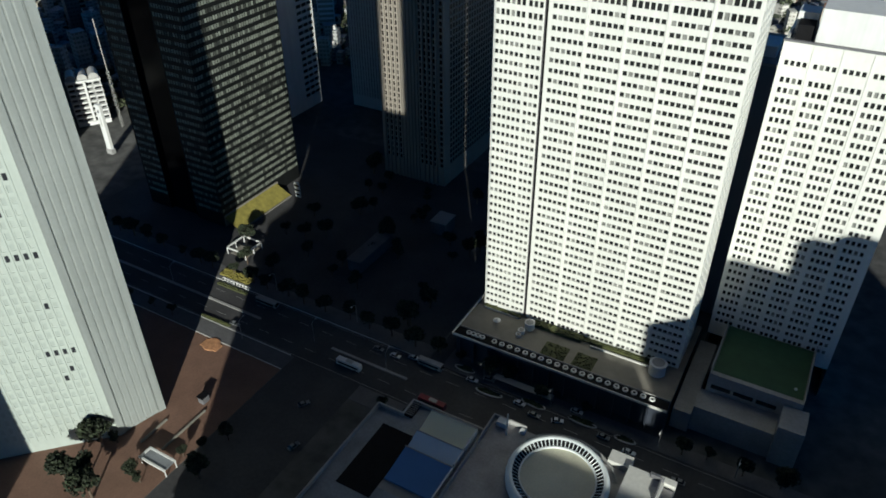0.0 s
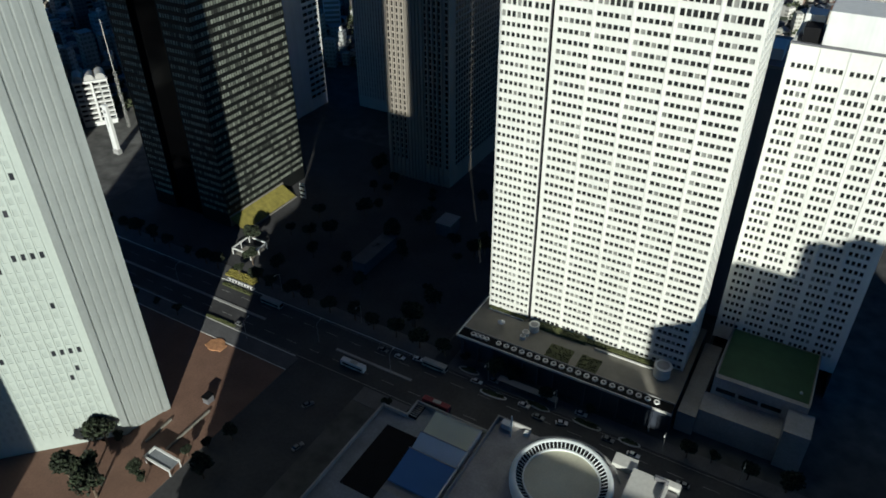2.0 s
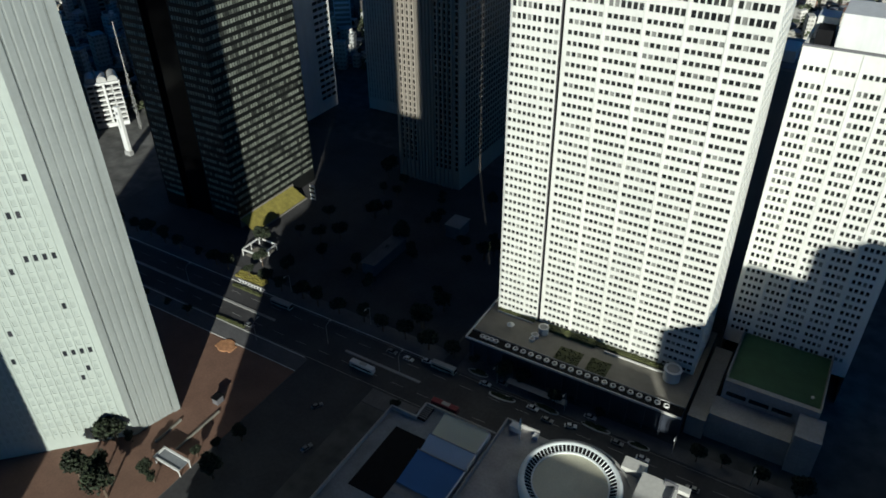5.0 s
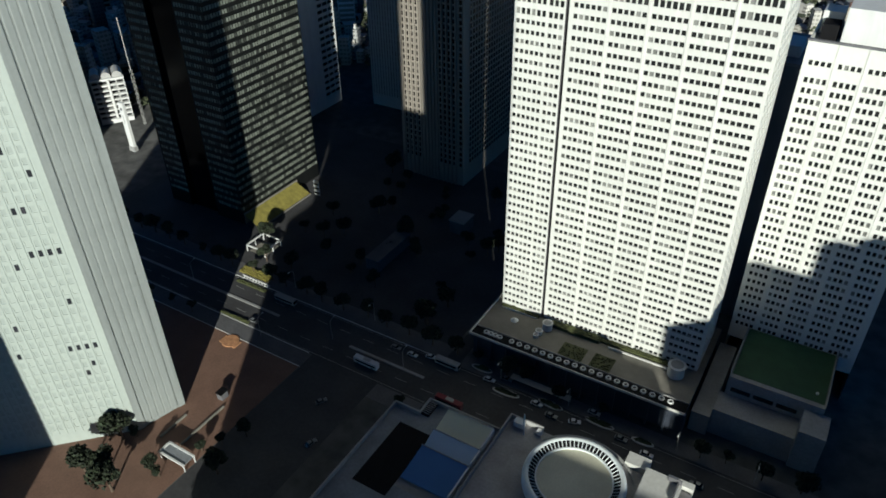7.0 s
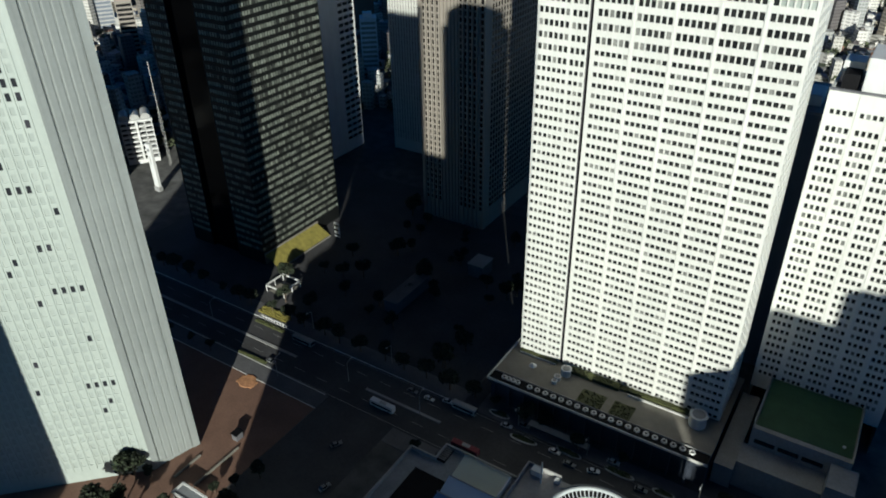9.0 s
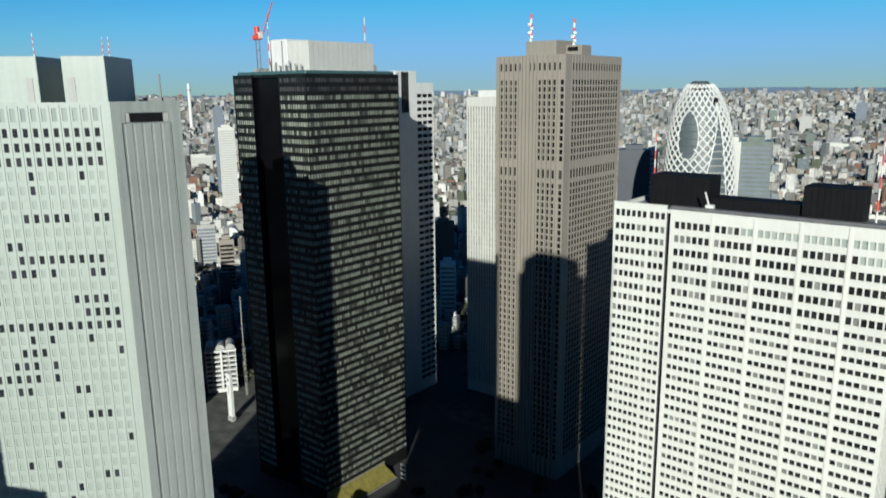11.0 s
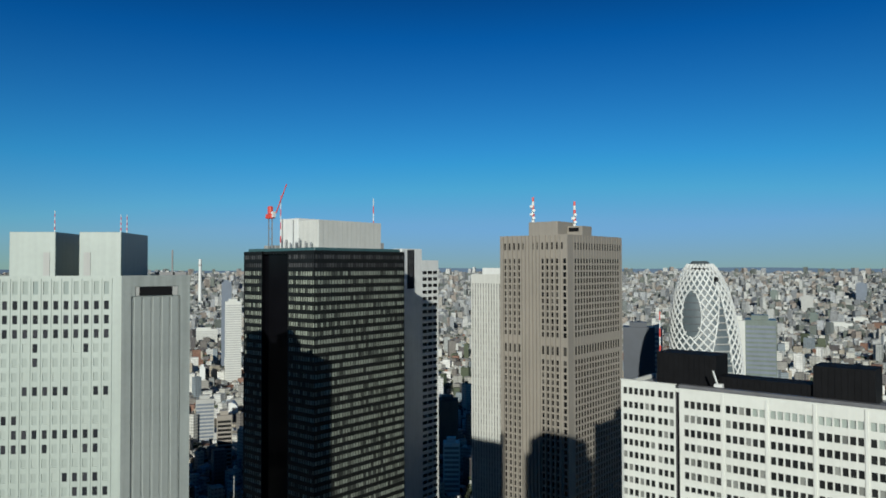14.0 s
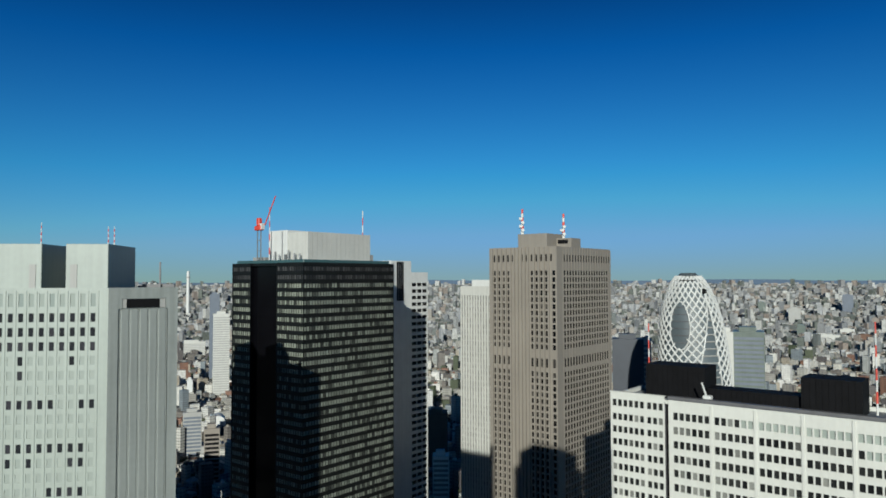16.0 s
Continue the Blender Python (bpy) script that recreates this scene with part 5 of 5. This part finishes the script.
block("distant_tower", "dark blue tower far out in the city", 99.64, 3160, 37, 36, 134, M["navy"])
block("distant_tower", "grey green tower far out in the city", 105.08, 3140, 28, 28, 104, M["green_glass"])
block("distant_block", "dark low block far out in the city", 106.33, 3040, 26, 20, 78, M["slate"])
block("distant_block", "pale beige block far out in the city", 102.96, 2810, 38, 24, 96, M["blind_grey"])
block("distant_block", "dark green grey block among pale houses", 102.56, 2460, 23, 20, 57, M["green_glass"])
block("distant_hall", "long pale hall among the houses", 101.07, 2310, 73, 40, 42, M["pale_tower"], cap=2)
block("distant_hall", "low hall with a reddish brown roof", 98.66, 2380, 34, 40, 39, M["brick"], cap=2)
block("distant_hall", "pale hall beside the dark blue tower", 99.71, 2500, 39, 30, 47, M["pale_tower"], cap=2)
block("apartment_slab", "long pale apartment slab among low houses", 147.68, 1940, 64, 16, 45, M["pale_tower"], M["blind_grey"])
block("low_block", "grey green low block at the shadow's edge", 146.02, 860, 29, 22, 16, M["blind_grey"], cap=2)
block("narrow_block", "slim white block between low houses", 147.80, 1290, 9, 12, 34, M["white"])
arch = block("vaulted_block", "white block with a round vaulted roof", 145.81, 960, 20, 26, 21, M["white"], M["blind_grey"], cap=1)
part("vault", bar(bmesh.new(), (0, 0.3, 21), (0, 26, 21), 9.8, 24), M["white"], arch, "white barrel vault")
chim = thing("chimney", "tall white chimney far out in the city", "chimney", at=(3000 * math.cos(radians(148.0)), 3000 * math.sin(radians(148.0)), 0))
part("shaft", cyl(bmesh.new(), 0, 0, 40, 233, 7.5, 5.5, 16), M["white"], chim)
part("band", cyl(bmesh.new(), 0, 0, 206, 212, 7.0, n=16), M["blind_grey"], chim)
net = thing("scaffolded_block", "low block wrapped in green building netting", "building", at=(-210, 700, 0))
part("wall", boxes((-22, 22, 0, 24, 0, 84)), M["blind_grey"], net)
part("netting", boxes((-21, 16, -0.5, -0.1, 66, 84)), material("green_netting", (0.0576, 0.252, 0.158), 0.8, vary=0.2, scale=0.3), net, "green netting")

# ---- the low city out to the horizon ----


def sprawl(name, label, r0, r1, mat, seed, cell0, cell1, a0=62, a1=176):
    rng = random.Random(seed)
    verts, faces = [], []

    def house(cx, cy, w, d, z0, z1, turn):
        c, s = math.cos(turn), math.sin(turn)
        k = len(verts)
        for z in (z0, z1):
            for px_, py_ in ((-w, -d), (w, -d), (w, d), (-w, d)):
                verts.append((cx + (px_ * c - py_ * s) / 2, cy + (px_ * s + py_ * c) / 2, z))
        faces.extend([(k, k + 1, k + 5, k + 4), (k + 1, k + 2, k + 6, k + 5), (k + 2, k + 3, k + 7, k + 6), (k + 3, k, k + 4, k + 7), (k + 4, k + 5, k + 6, k + 7)])

    r = r0
    while r < r1:
        size = cell0 + cell1 * r
        a = radians(a0)
        while a < radians(a1):
            x, y = r * math.cos(a) + rng.uniform(-0.3, 0.3) * size, r * math.sin(a) + rng.uniform(-0.3, 0.3) * size
            a += size / r
            if -345 < x < 60 and -60 < y < 425 or -200 < x < -125 and 420 < y < 490 or -430 < x < -350 and y < 300 or rng.random() < 0.1:
                continue
            w, d = size * rng.uniform(0.45, 0.95), size * rng.uniform(0.45, 0.95)
            q = rng.random()
            h = rng.uniform(4, 10) if q < 0.68 else rng.uniform(10, 24) if q < 0.95 else rng.uniform(24, 48)
            if h > 20:
                w, d = min(w, 30), min(d, 24)
            z = ground_z(math.hypot(x, y))
            turn = rng.choice((0.0, 0.35, -0.3, 0.8)) + rng.uniform(-0.1, 0.1)
            house(x, y, w, d, z - 3, z + h, turn)
            if rng.random() < 0.45:
                house(x + rng.uniform(-0.2, 0.2) * w, y + rng.uniform(-0.2, 0.2) * d, w * rng.uniform(0.2, 0.45), d * rng.uniform(0.2, 0.45), z + h - 0.5, z + h + rng.uniform(1.5, 4), turn)
        r += size
    tagged(put(name, mesh_of(name, verts, faces, mat)), label, "city", kind="stuff")


sprawl("low_city", "dense sunlit low houses and flats of the city", 440, 2000, M["houses"], 21, 8, 0.0060)
sprawl("far_city", "dense pale houses of the far city, haze greyed into their colours", 2000, 4860, M["far_houses"], 22, 8, 0.0048)
# city_behind stays out of view; its dark tones keep the fill light low
sprawl("city_behind", "unseen dense houses and flats behind the lookout, darkened to bounce less light", 260, 3000, M["dim_houses"], 23, 24, 0.02, 176, 422)


def clump_field(name, label, groves, seed, mat):
    """Groves of trees among the houses: loose heaps of leaf tufts."""
    rng = random.Random(seed)
    verts, faces = [], []
    for _ in range(groves):
        r, a = rng.uniform(460, 2100) ** 1.0, radians(rng.uniform(84, 164))
        gx, gy, spread = r * math.cos(a), r * math.sin(a), rng.uniform(6, 16) + r * 0.012
        if -345 < gx < 60 and gy < 425 or -200 < gx < -125 and 415 < gy < 490:
            continue
        for _ in range(rng.randint(3, 12)):
            x, y = gx + rng.gauss(0, spread), gy + rng.gauss(0, spread * 0.6)
            z, h = ground_z(math.hypot(x, y)), rng.uniform(7, 15)
            for _ in range(16):
                d = Vector((rng.gauss(0, 1), rng.gauss(0, 1), rng.gauss(0, 1))).normalized()
                c = Vector((x, y, z + h * 0.62)) + Vector((d.x * h * 0.36, d.y * h * 0.36, d.z * h * 0.38)) * rng.uniform(0.5, 1.1)
                u = Vector((rng.gauss(0, 1), rng.gauss(0, 1), rng.gauss(0, 1))).normalized() * rng.uniform(1.0, 2.4)
                v = u.orthogonal().normalized() * rng.uniform(1.0, 2.4)
                k = len(verts)
                verts.extend((c - u, c + v * 0.8, c + u * 1.1, c - v))
                faces.append((k, k + 1, k + 2, k + 3))
    tagged(put(name, mesh_of(name, verts, faces, mat)), label, "trees", kind="stuff")


clump_field("city_trees", "dark green groves of trees between the low houses", 420, 31, material("far_tree_foliage", (0.045, 0.055, 0.028), 0.9, vary=0.3, scale=0.05, per="island", spread=0.5))
